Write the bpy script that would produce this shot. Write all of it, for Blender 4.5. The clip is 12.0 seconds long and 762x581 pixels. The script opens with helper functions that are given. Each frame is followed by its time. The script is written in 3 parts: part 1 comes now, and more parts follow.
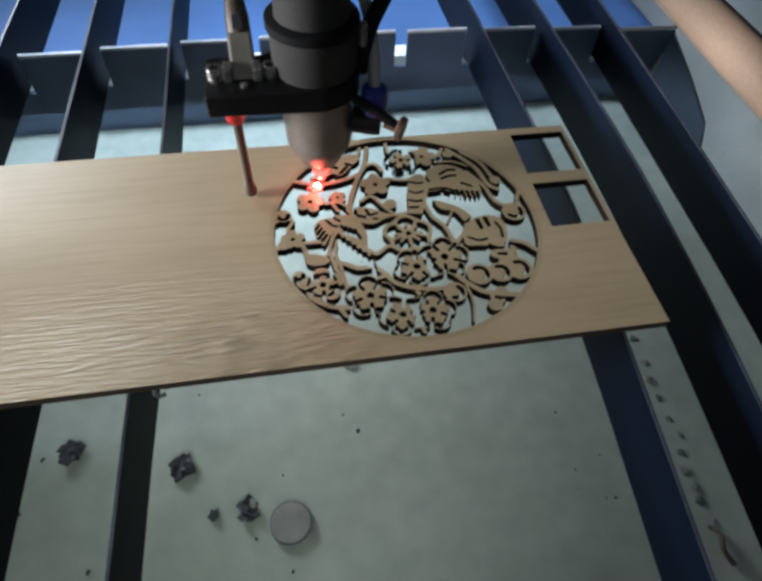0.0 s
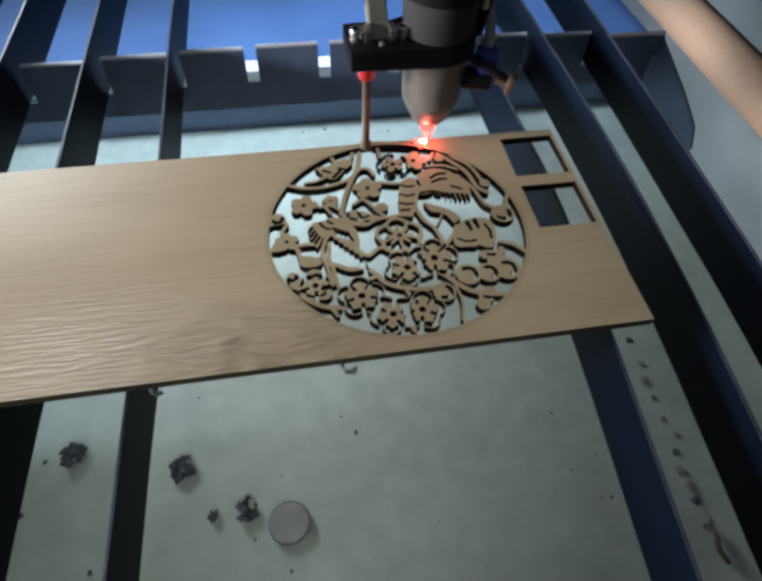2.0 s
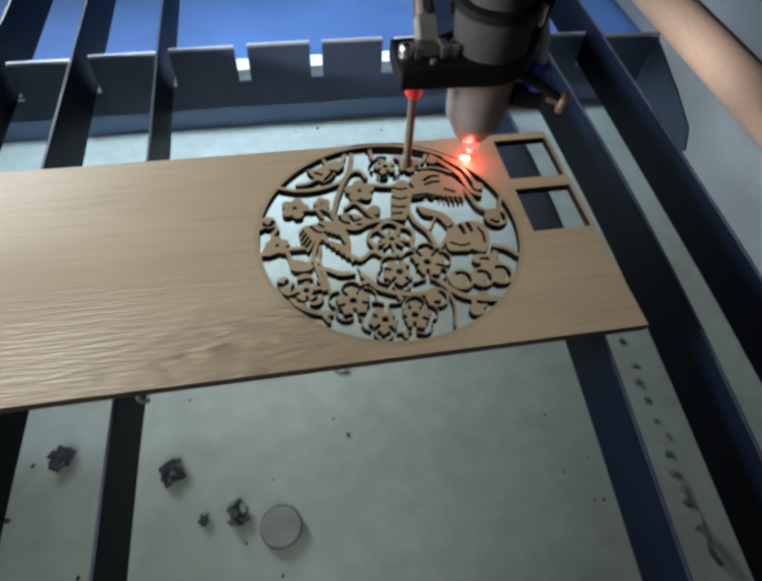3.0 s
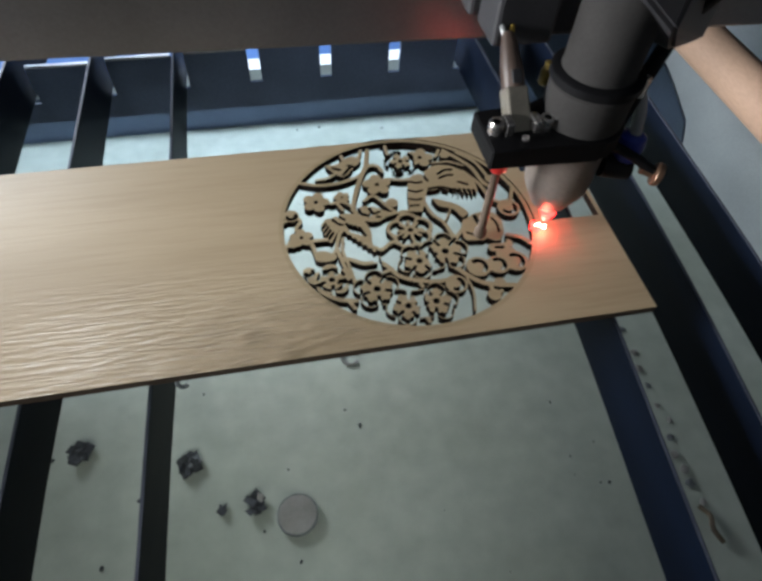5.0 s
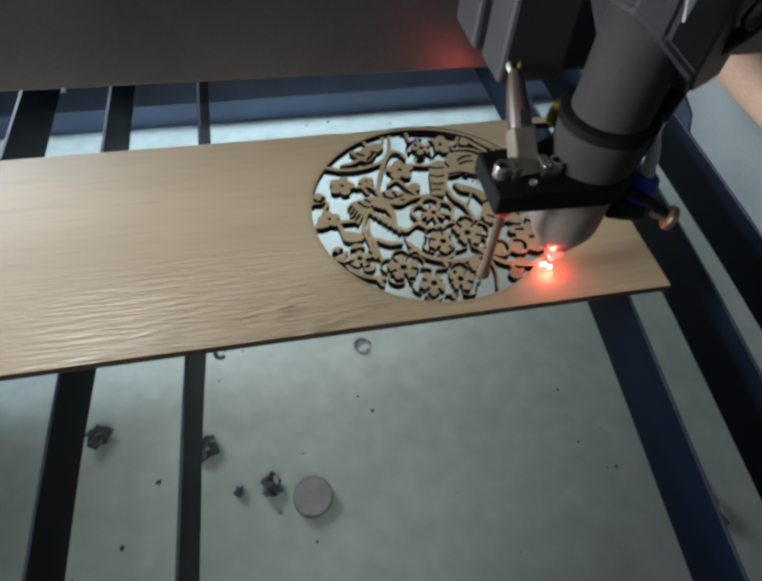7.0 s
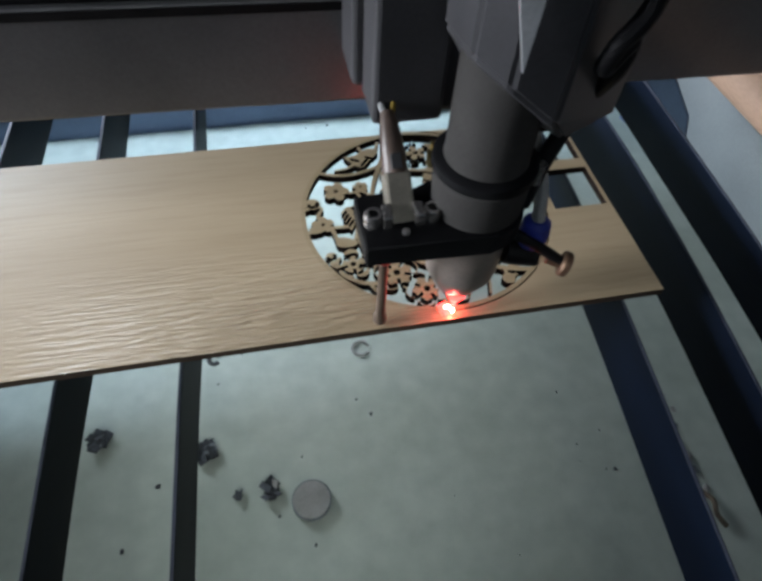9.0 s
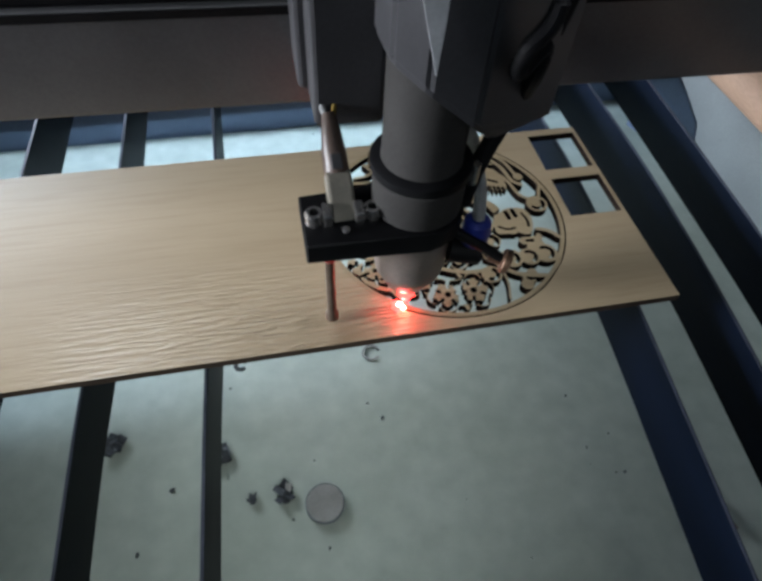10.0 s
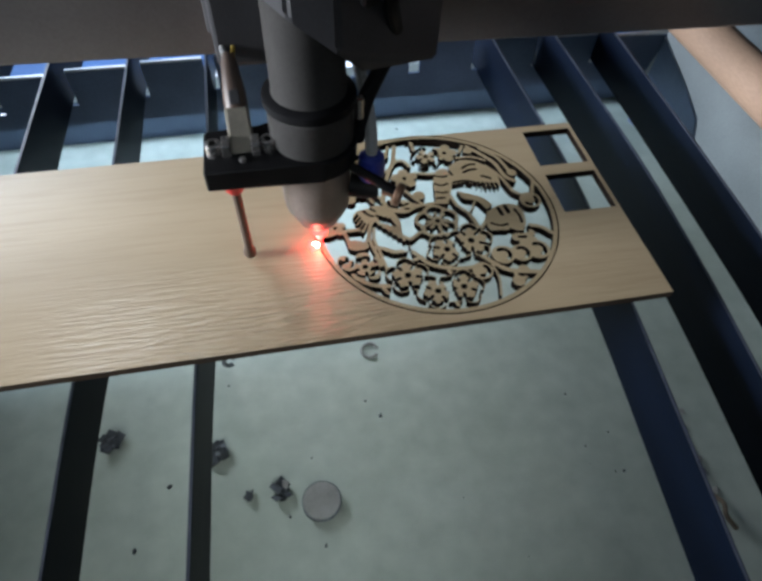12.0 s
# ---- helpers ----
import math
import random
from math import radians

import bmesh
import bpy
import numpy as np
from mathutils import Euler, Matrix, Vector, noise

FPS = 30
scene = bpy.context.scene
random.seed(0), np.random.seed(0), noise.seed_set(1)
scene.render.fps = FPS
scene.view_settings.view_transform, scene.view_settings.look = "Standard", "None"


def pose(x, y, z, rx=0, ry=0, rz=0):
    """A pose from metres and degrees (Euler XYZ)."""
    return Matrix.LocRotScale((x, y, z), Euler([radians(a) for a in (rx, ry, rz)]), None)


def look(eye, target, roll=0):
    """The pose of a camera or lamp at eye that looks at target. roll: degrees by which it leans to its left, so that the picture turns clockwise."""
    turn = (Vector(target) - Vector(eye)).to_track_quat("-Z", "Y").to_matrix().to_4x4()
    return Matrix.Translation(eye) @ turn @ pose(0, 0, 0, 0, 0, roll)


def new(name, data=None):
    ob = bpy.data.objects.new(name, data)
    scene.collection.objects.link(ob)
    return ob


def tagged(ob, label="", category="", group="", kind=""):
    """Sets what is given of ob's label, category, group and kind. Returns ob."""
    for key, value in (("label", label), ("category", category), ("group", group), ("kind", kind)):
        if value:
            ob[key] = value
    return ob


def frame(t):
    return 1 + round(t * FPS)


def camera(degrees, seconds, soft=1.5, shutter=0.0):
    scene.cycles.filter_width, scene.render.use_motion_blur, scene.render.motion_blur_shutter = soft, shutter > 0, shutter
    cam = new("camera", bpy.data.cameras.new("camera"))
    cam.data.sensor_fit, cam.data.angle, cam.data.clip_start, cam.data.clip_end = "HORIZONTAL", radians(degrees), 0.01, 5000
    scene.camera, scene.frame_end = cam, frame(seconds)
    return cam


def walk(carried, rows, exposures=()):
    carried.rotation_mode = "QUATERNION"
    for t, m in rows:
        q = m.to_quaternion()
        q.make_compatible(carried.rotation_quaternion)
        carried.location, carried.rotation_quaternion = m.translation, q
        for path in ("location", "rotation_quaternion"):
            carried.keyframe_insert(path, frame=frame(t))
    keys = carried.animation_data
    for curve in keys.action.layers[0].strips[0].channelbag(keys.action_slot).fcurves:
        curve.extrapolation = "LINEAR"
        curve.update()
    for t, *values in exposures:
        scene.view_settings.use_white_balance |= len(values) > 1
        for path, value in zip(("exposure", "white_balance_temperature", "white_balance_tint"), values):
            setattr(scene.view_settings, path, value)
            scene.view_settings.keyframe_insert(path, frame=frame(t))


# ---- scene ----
cam = camera(68.75, 12.0, soft=3.3, shutter=0.5)
walk(cam, [
    (0.0, pose(-0.0409, -0.1407, 0.1575, 36.25, -2.33, -9.29)),
    (0.5, pose(-0.0398, -0.1415, 0.1584, 36.36, -1.98, -9.23)),
    (1.0, pose(-0.0378, -0.1429, 0.1586, 36.51, -1.80, -8.96)),
    (1.5, pose(-0.0358, -0.1465, 0.1582, 36.74, -1.66, -8.90)),
    (2.0, pose(-0.0376, -0.1459, 0.1607, 36.83, -1.88, -9.40)),
    (2.5, pose(-0.0351, -0.1438, 0.1600, 36.74, -2.25, -9.66)),
    (3.0, pose(-0.0363, -0.1423, 0.1599, 36.62, -2.44, -9.73)),
    (5.0, pose(-0.0489, -0.1493, 0.1650, 36.58, -2.45, -10.97)),
    (5.5, pose(-0.0528, -0.1518, 0.1641, 36.34, -2.67, -10.92)),
    (6.0, pose(-0.0559, -0.1566, 0.1655, 36.78, -2.61, -10.86)),
    (6.5, pose(-0.0612, -0.1603, 0.1667, 37.17, -2.85, -10.89)),
    (7.0, pose(-0.0625, -0.1593, 0.1661, 36.72, -2.88, -10.97)),
    (9.0, pose(-0.0587, -0.1592, 0.1682, 36.80, -2.42, -11.03)),
    (9.5, pose(-0.0638, -0.1592, 0.1710, 37.30, -2.69, -11.11)),
    (10.0, pose(-0.0677, -0.1587, 0.1716, 37.12, -2.46, -11.16)),
    (10.5, pose(-0.0643, -0.1604, 0.1725, 37.34, -2.10, -10.90)),
    (11.0, pose(-0.0636, -0.1596, 0.1707, 37.07, -2.16, -10.78)),
    (11.5, pose(-0.0616, -0.1596, 0.1709, 36.95, -1.77, -10.71)),
    (12.0, pose(-0.0611, -0.1602, 0.1704, 37.00, -1.89, -10.67)),
], exposures=[(0, -0.18, 6250, 10), (3, -0.15, 6250, 11), (5, -0.1, 6400, 12), (7, -0.08, 6300, 12), (9, -0.06, 6100, 12), (12, 0.0, 6050, 11)])

# ---- light ----
world = bpy.data.worlds.new("world")
scene.world = world
world.use_nodes = True
world.node_tree.nodes["Background"].inputs[0].default_value = (0.62, 0.78, 1.0, 1)
world.node_tree.nodes["Background"].inputs[1].default_value = 0.055


def area_lamp(name, size, power, colour, m, spread=180):
    data = bpy.data.lights.new(name, "AREA")
    data.shape, data.size, data.size_y, data.energy, data.color = "RECTANGLE", size[0], size[1], power, colour
    data.spread = radians(spread)
    ob = new(name, data)
    ob.matrix_world = m
    return ob


area_lamp("side_window_light", (0.30, 0.13), 2.1, (0.95, 0.965, 0.97), look((-0.70, 0.03, 0.150), (-0.22, 0.06, 0.0)), spread=56)
area_lamp("rear_window_light", (0.7, 0.2), 4.0, (0.88, 0.955, 1.0), look((-0.70, 0.60, 0.16), (-0.18, 0.04, -0.02)), spread=74)
area_lamp("workshop_front_light", (0.26, 0.2), 0.122, (0.96, 1.0, 0.93), look((-0.22, -0.8, 0.5), (-0.085, 0.02, -0.2)), spread=24)
area_lamp("workshop_ceiling_light", (0.7, 0.2), 1.5, (0.66, 0.82, 1.0), look((-0.06, 0.36, 0.8), (-0.05, 0.335, -0.2)), spread=28)


# ---- materials ----
def mat(name, colour, rough=0.5, metal=0.0, spread=0.15, scale=60.0, bump=0.1, fine=900.0, stretch=(1, 1, 1), second=None, shine=0.5):
    """Colour with stains at one scale, grain and relief at a finer one; stretch squeezes the pattern along an axis."""
    m = bpy.data.materials.new(name)
    m.use_nodes = True
    nt = m.node_tree
    b = nt.nodes["Principled BSDF"]
    co = nt.nodes.new("ShaderNodeTexCoord")
    mp = nt.nodes.new("ShaderNodeMapping")
    mp.inputs["Scale"].default_value = stretch
    nt.links.new(co.outputs["Object"], mp.inputs["Vector"])
    big, small = nt.nodes.new("ShaderNodeTexNoise"), nt.nodes.new("ShaderNodeTexNoise")
    for n, sc_, de in ((big, scale, 5), (small, fine, 3)):
        n.inputs["Scale"].default_value, n.inputs["Detail"].default_value = sc_, de
        nt.links.new(mp.outputs["Vector"], n.inputs["Vector"])
    ramp = nt.nodes.new("ShaderNodeValToRGB")
    other = second or tuple(c * (1 - spread) for c in colour)
    ramp.color_ramp.elements[0].position, ramp.color_ramp.elements[1].position = 0.32, 0.68
    ramp.color_ramp.elements[0].color = (*other, 1)
    ramp.color_ramp.elements[1].color = (*[min(1, c * (1 + spread * 0.5)) for c in colour], 1)
    nt.links.new(big.outputs["Fac"], ramp.inputs["Fac"])
    mix = nt.nodes.new("ShaderNodeMix")
    mix.data_type, mix.blend_type = "RGBA", "MULTIPLY"
    mix.inputs["Factor"].default_value = 0.35
    nt.links.new(ramp.outputs["Color"], mix.inputs["A"])
    nt.links.new(small.outputs["Fac"], mix.inputs["B"])
    nt.links.new(mix.outputs["Result"], b.inputs["Base Color"])
    rr = nt.nodes.new("ShaderNodeMapRange")
    rr.inputs["To Min"].default_value, rr.inputs["To Max"].default_value = max(0.05, rough - 0.1), min(1, rough + 0.12)
    nt.links.new(big.outputs["Fac"], rr.inputs["Value"])
    nt.links.new(rr.outputs["Result"], b.inputs["Roughness"])
    b.inputs["Metallic"].default_value, b.inputs["Specular IOR Level"].default_value = metal, shine
    if bump:
        bp = nt.nodes.new("ShaderNodeBump")
        bp.inputs["Strength"].default_value, bp.inputs["Distance"].default_value = bump, 0.0006
        nt.links.new(small.outputs["Fac"], bp.inputs["Height"])
        nt.links.new(bp.outputs["Normal"], b.inputs["Normal"])
    return m


def wood_material(name="oak_plywood", smoke=1.0):
    """Oak-faced plywood: pale, with long fibres along x, darker pores and an embossed ripple that comes and goes."""
    m = bpy.data.materials.new(name)
    m.use_nodes = True
    nt, N, L = m.node_tree, m.node_tree.nodes, m.node_tree.links
    b = N["Principled BSDF"]
    co = N.new("ShaderNodeTexCoord")

    def noise_node(stretch, scale, detail, distort=0.0):
        mp, n = N.new("ShaderNodeMapping"), N.new("ShaderNodeTexNoise")
        mp.inputs["Scale"].default_value = stretch
        n.inputs["Scale"].default_value, n.inputs["Detail"].default_value, n.inputs["Distortion"].default_value = scale, detail, distort
        L.new(co.outputs["Object"], mp.inputs["Vector"])
        L.new(mp.outputs["Vector"], n.inputs["Vector"])
        return n

    tone = noise_node((0.25, 1, 1), 22, 4)
    fibre = noise_node((0.05, 1, 1), 420, 4, 0.3)
    ripple = noise_node((0.10, 1, 1), 760, 2, 0.4)
    patch = noise_node((0.5, 1, 1), 14, 1)
    ramp = N.new("ShaderNodeValToRGB")
    ramp.color_ramp.elements[0].position, ramp.color_ramp.elements[1].position = 0.3, 0.72
    ramp.color_ramp.elements[0].color = (0.30 * smoke, 0.222 * smoke, 0.130 * smoke ** 1.4, 1)
    ramp.color_ramp.elements[1].color = (0.40 * smoke, 0.310 * smoke, 0.196 * smoke ** 1.4, 1)
    L.new(tone.outputs["Fac"], ramp.inputs["Fac"])
    pores = N.new("ShaderNodeValToRGB")
    pores.color_ramp.elements[0].position, pores.color_ramp.elements[1].position = 0.30, 0.5
    pores.color_ramp.elements[0].color = (0.72, 0.66, 0.6, 1)
    pores.color_ramp.elements[1].color = (1, 1, 1, 1)
    L.new(fibre.outputs["Fac"], pores.inputs["Fac"])
    mix = N.new("ShaderNodeMix")
    mix.data_type, mix.blend_type = "RGBA", "MULTIPLY"
    mix.inputs["Factor"].default_value = 0.35
    L.new(ramp.outputs["Color"], mix.inputs["A"])
    L.new(pores.outputs["Color"], mix.inputs["B"])
    L.new(mix.outputs["Result"], b.inputs["Base Color"])
    b.inputs["Roughness"].default_value, b.inputs["Specular IOR Level"].default_value = 0.45, 0.8
    # the ripple shows in a broad patch of the veneer near its front edge and fades out elsewhere
    sep = N.new("ShaderNodeSeparateXYZ")
    L.new(co.outputs["Object"], sep.inputs["Vector"])
    front = N.new("ShaderNodeMapRange")
    for k, v in (("From Min", -0.006), ("From Max", -0.040), ("To Min", 0.03), ("To Max", 1.0)):
        front.inputs[k].default_value = v
    L.new(sep.outputs["Y"], front.inputs["Value"])
    along = N.new("ShaderNodeMapRange")
    for k, v in (("From Min", 0.02), ("From Max", -0.04), ("To Min", 0.08), ("To Max", 1.0)):
        along.inputs[k].default_value = v
    L.new(sep.outputs["X"], along.inputs["Value"])
    tail = N.new("ShaderNodeMapRange")
    for k, v in (("From Min", -0.165), ("From Max", -0.095), ("To Min", 0.06), ("To Max", 1.0)):
        tail.inputs[k].default_value = v
    L.new(sep.outputs["X"], tail.inputs["Value"])
    band, where = N.new("ShaderNodeMath"), N.new("ShaderNodeMath")
    band.operation = where.operation = "MULTIPLY"
    L.new(along.outputs["Result"], band.inputs[0])
    L.new(tail.outputs["Result"], band.inputs[1])
    L.new(front.outputs["Result"], where.inputs[0])
    L.new(band.outputs["Value"], where.inputs[1])
    amount = N.new("ShaderNodeMath")
    amount.operation = "MULTIPLY"
    L.new(where.outputs["Value"], amount.inputs[0])
    L.new(patch.outputs["Fac"], amount.inputs[1])
    height = N.new("ShaderNodeMath")
    height.operation = "MULTIPLY"
    L.new(ripple.outputs["Fac"], height.inputs[0])
    L.new(amount.outputs["Value"], height.inputs[1])
    b1, b2 = N.new("ShaderNodeBump"), N.new("ShaderNodeBump")
    b1.inputs["Strength"].default_value, b1.inputs["Distance"].default_value = 1.0, 0.0042
    b2.inputs["Strength"].default_value, b2.inputs["Distance"].default_value = 0.25, 0.0004
    L.new(height.outputs["Value"], b1.inputs["Height"])
    L.new(fibre.outputs["Fac"], b2.inputs["Height"])
    L.new(b1.outputs["Normal"], b2.inputs["Normal"])
    L.new(b2.outputs["Normal"], b.inputs["Normal"])
    return m


def glow(name, colour, strength):
    m = bpy.data.materials.new(name)
    m.use_nodes = True
    b = m.node_tree.nodes["Principled BSDF"]
    b.inputs["Base Color"].default_value = (*colour, 1)
    b.inputs["Emission Color"].default_value = (*colour, 1)
    b.inputs["Emission Strength"].default_value = strength
    return m


M_floor = mat("stained_tray_steel", (0.48, 0.53, 0.465), 0.6, 0.1, second=(0.42, 0.47, 0.40), scale=11, bump=0.03, fine=70)
M_wood = wood_material()
M_smoked = wood_material("smoked_oak_plywood", 0.84)
M_char = mat("charred_cut_wood", (0.010, 0.006, 0.004), 0.9, spread=0.5, scale=300, bump=0.3, shine=0.08)
M_ply = mat("brown_board_edge", (0.065, 0.04, 0.023), 0.75, spread=0.4, scale=120, stretch=(0.2, 1, 4), bump=0.2)
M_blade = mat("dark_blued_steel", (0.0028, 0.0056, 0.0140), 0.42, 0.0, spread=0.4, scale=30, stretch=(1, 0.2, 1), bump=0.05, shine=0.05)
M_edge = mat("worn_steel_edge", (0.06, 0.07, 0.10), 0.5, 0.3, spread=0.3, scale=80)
# near-white, non-metal: the light on the plate's upward edge is in this colour
M_lit = mat("lit_edge_white", (0.86, 0.88, 0.92), 0.5, 0.0, spread=0.1, scale=90)
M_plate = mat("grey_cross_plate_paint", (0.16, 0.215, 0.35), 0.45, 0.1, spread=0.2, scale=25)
# tray back wall: the shade below the cross plate is mixed into its colour
M_shade = mat("shaded_back_wall", (0.18, 0.235, 0.37), 0.5, 0.1, spread=0.2, scale=18)
M_blue = mat("blue_enamel", (0.075, 0.145, 0.32), 0.85, 0.0, spread=0.2, scale=8, bump=0.02, shine=0.1)
M_white = mat("white_enamel", (0.82, 0.84, 0.86), 0.45, spread=0.06, scale=30)
M_side = mat("pale_grey_side_paint", (0.34, 0.37, 0.38), 0.5, spread=0.15, scale=12)
M_rail = mat("tan_lacquered_rail", (0.37, 0.245, 0.17), 0.7, spread=0.25, scale=14, stretch=(1, 0.3, 1), shine=0.2)
M_taupe = mat("taupe_deck_paint", (0.25, 0.235, 0.215), 0.6, spread=0.2, scale=16)
M_black = mat("black_anodised", (0.007, 0.007, 0.008), 0.5, 0.0, spread=0.3, scale=90, shine=0.15)
M_barrel = mat("grey_anodised_barrel", (0.048, 0.046, 0.044), 0.75, 0.0, spread=0.2, scale=70, shine=0.15)
M_nozzle = mat("warm_grey_nozzle", (0.24, 0.20, 0.175), 0.42, 0.35, spread=0.15, scale=90)
M_dark = mat("dark_grey_casting", (0.058, 0.058, 0.064), 0.55, 0.15, spread=0.25, scale=40)
M_beam = mat("satin_dark_beam", (0.13, 0.13, 0.134), 0.32, 0.35, spread=0.2, scale=20, bump=0.02, shine=0.9)
M_sleeve = mat("brown_sleeve", (0.10, 0.07, 0.055), 0.4, spread=0.3, scale=120)
M_strip = mat("pale_tube_highlight", (0.5, 0.52, 0.54), 0.4, 0.4, spread=0.15, scale=90)
M_beige = mat("beige_plastic", (0.24, 0.22, 0.18), 0.3, spread=0.25, scale=120)
M_steel = mat("bright_steel", (0.62, 0.6, 0.58), 0.25, 0.9, spread=0.25, scale=160)
M_rod = mat("bronzed_rod", (0.12, 0.085, 0.06), 0.5, 0.35, spread=0.3, scale=160)
M_red = mat("red_plastic", (0.55, 0.02, 0.02), 0.35, spread=0.2, scale=120)
M_bluecap = mat("blue_plastic", (0.03, 0.05, 0.33), 0.35, spread=0.2, scale=120)
M_brass = mat("tarnished_brass", (0.16, 0.095, 0.06), 0.4, 0.6, spread=0.4, scale=150)
M_rubber = mat("black_rubber", (0.008, 0.008, 0.009), 0.6, spread=0.3, scale=90, shine=0.12)
M_yellow = mat("yellow_plastic", (0.30, 0.21, 0.03), 0.4, spread=0.2, scale=120)
M_hose = mat("milky_hose", (0.34, 0.35, 0.35), 0.3, spread=0.1, scale=90)
M_ash = mat("grey_black_ash", (0.05, 0.058, 0.066), 0.7, spread=0.6, scale=260, bump=0.5)
M_disc = mat("smoked_wood_offcut", (0.31, 0.305, 0.285), 0.6, spread=0.2, scale=70)
M_scrap = mat("brown_dusty_scrap", (0.13, 0.10, 0.065), 0.7, spread=0.5, scale=200, bump=0.3)
M_dust = mat("slate_grey_dust", (0.17, 0.19, 0.20), 0.8, spread=0.4, scale=200, bump=0.3)
M_spark = glow("white_hot_spark", (1.0, 0.12, 0.08), 520.0)
M_flare = glow("red_halo_glow", (1.0, 0.04, 0.03), 8.0)


# ---- building helpers ----
def part(name, bm, material, parent=None, label="", smooth=False):
    me = bpy.data.meshes.new(name)
    bm.to_mesh(me)
    bm.free()
    me.materials.append(material)
    if smooth:
        me.shade_smooth()
        me.set_sharp_from_angle(angle=radians(35))
    ob = new(name, me)
    ob.parent = parent
    if label:
        ob["label"] = label
    return ob


def slab(x0, x1, y0, y1, z0, z1, bevel=0.0):
    bm = bmesh.new()
    bmesh.ops.create_cube(bm, size=1, matrix=Matrix.Translation(((x0 + x1) / 2, (y0 + y1) / 2, (z0 + z1) / 2)) @ Matrix.Diagonal((x1 - x0, y1 - y0, z1 - z0, 1)))
    if bevel:
        bmesh.ops.bevel(bm, geom=bm.edges[:], offset=bevel, segments=2, affect="EDGES", profile=0.5)
    return bm


def lathe(profile, segments=40, bm=None, m=Matrix()):
    """A turned solid round z from rows of (radius, height)."""
    bm = bm or bmesh.new()
    rings = []
    for r, z in profile:
        rings.append([bm.verts.new(m @ Vector((r * math.cos(2 * math.pi * i / segments), r * math.sin(2 * math.pi * i / segments), z))) for i in range(segments)])
    for a, c in zip(rings, rings[1:]):
        for i in range(segments):
            j = (i + 1) % segments
            bm.faces.new((a[i], a[j], c[j], c[i]))
    bm.faces.new(rings[0][::-1])
    bm.faces.new(rings[-1])
    bmesh.ops.recalc_face_normals(bm, faces=bm.faces[:])
    return bm


def hose(points, radius, segments=10, steps=10):
    """A round tube along a smooth line through the points."""
    P = [Vector(p) for p in points]
    P = [P[0] * 2 - P[1]] + P + [P[-1] * 2 - P[-2]]
    line = []
    for i in range(1, len(P) - 2):
        for k in range(steps):
            t = k / steps
            a, b_, c, d = P[i - 1], P[i], P[i + 1], P[i + 2]
            line.append(0.5 * (2 * b_ + (c - a) * t + (2 * a - 5 * b_ + 4 * c - d) * t * t + (3 * b_ - a - 3 * c + d) * t ** 3))
    line.append(P[-2])
    bm, rings = bmesh.new(), []
    for i, p in enumerate(line):
        way = (line[min(i + 1, len(line) - 1)] - line[max(i - 1, 0)]).normalized()
        q = way.to_track_quat("Z", "Y")
        rings.append([bm.verts.new(p + q @ Vector((radius * math.cos(2 * math.pi * k / segments), radius * math.sin(2 * math.pi * k / segments), 0))) for k in range(segments)])
    for a, c in zip(rings, rings[1:]):
        for i in range(segments):
            j = (i + 1) % segments
            bm.faces.new((a[i], a[j], c[j], c[i]))
    bm.faces.new(rings[0][::-1]), bm.faces.new(rings[-1])
    return bm


def crumb(radius, flat, seed, detail=2):
    """A broken lump with an uneven outline, resting on z = 0."""
    rng = random.Random(seed)
    bm = bmesh.new()
    bmesh.ops.create_icosphere(bm, subdivisions=detail, radius=1)
    off = Vector((rng.uniform(0, 50), rng.uniform(0, 50), rng.uniform(0, 50)))
    for v in bm.verts:
        k = 0.75 + 0.7 * noise.noise(v.co * 1.7 + off) + 0.35 * noise.noise(v.co * 4.5 + off)
        v.co = Vector((v.co.x * k * radius, v.co.y * k * radius, max(0, v.co.z * k * radius * flat + radius * flat * 0.6)))
    return bm


# ---- the bed of the machine ----
TRAY = -0.2034
tagged(part("floor", slab(-.40, .346, -.42, .348, TRAY - .01, TRAY), M_floor), "stained grey sheet-steel tray under the cutting bed", "tray", kind="structure")
tagged(part("wall_back", slab(-.414, .346, .348, .36, TRAY, -.1525), M_shade), "back wall of the tray, its shade put into a dark blue-grey", "wall", kind="structure")
tagged(part("trim_back", slab(-.414, .3455, .342, .36, -.1525, -.1365, .001), M_white), "white enamelled ledge along the back wall", "ledge", kind="structure")
tagged(part("shelf_back", slab(-.9, .3455, .361, 1.15, -.155, -.1385), M_blue), "blue enamelled shelf behind the tray", "shelf", kind="structure")
tagged(part("wall_rear", slab(-.9, .36, 1.151, 1.162, -.155, .0), M_blue), "blue enamelled low rear wall", "wall", kind="structure")
tagged(part("wall_right", slab(.346, .36, -.42, 1.15, TRAY - .01, -.008), M_side), "pale grey painted side wall of the tray", "wall", kind="structure")
# left wall, out of view: height set to keep side light off the floor
tagged(part("wall_left_light_block", slab(-.414, -.40, -.42, .347, TRAY - .01, .06), M_side), "pale grey painted side wall of the tray", "wall", kind="structure")
tagged(part("wall_front", slab(-.414, .5, -.434, -.42, TRAY - .01, .03), M_side), "pale grey painted front wall of the tray", "wall", kind="structure")
tagged(part("deck_right", slab(.326, .6, -.42, 1.15, -.0078, .006, .002), M_taupe), "taupe painted deck along the side of the bed", "deck", kind="structure")
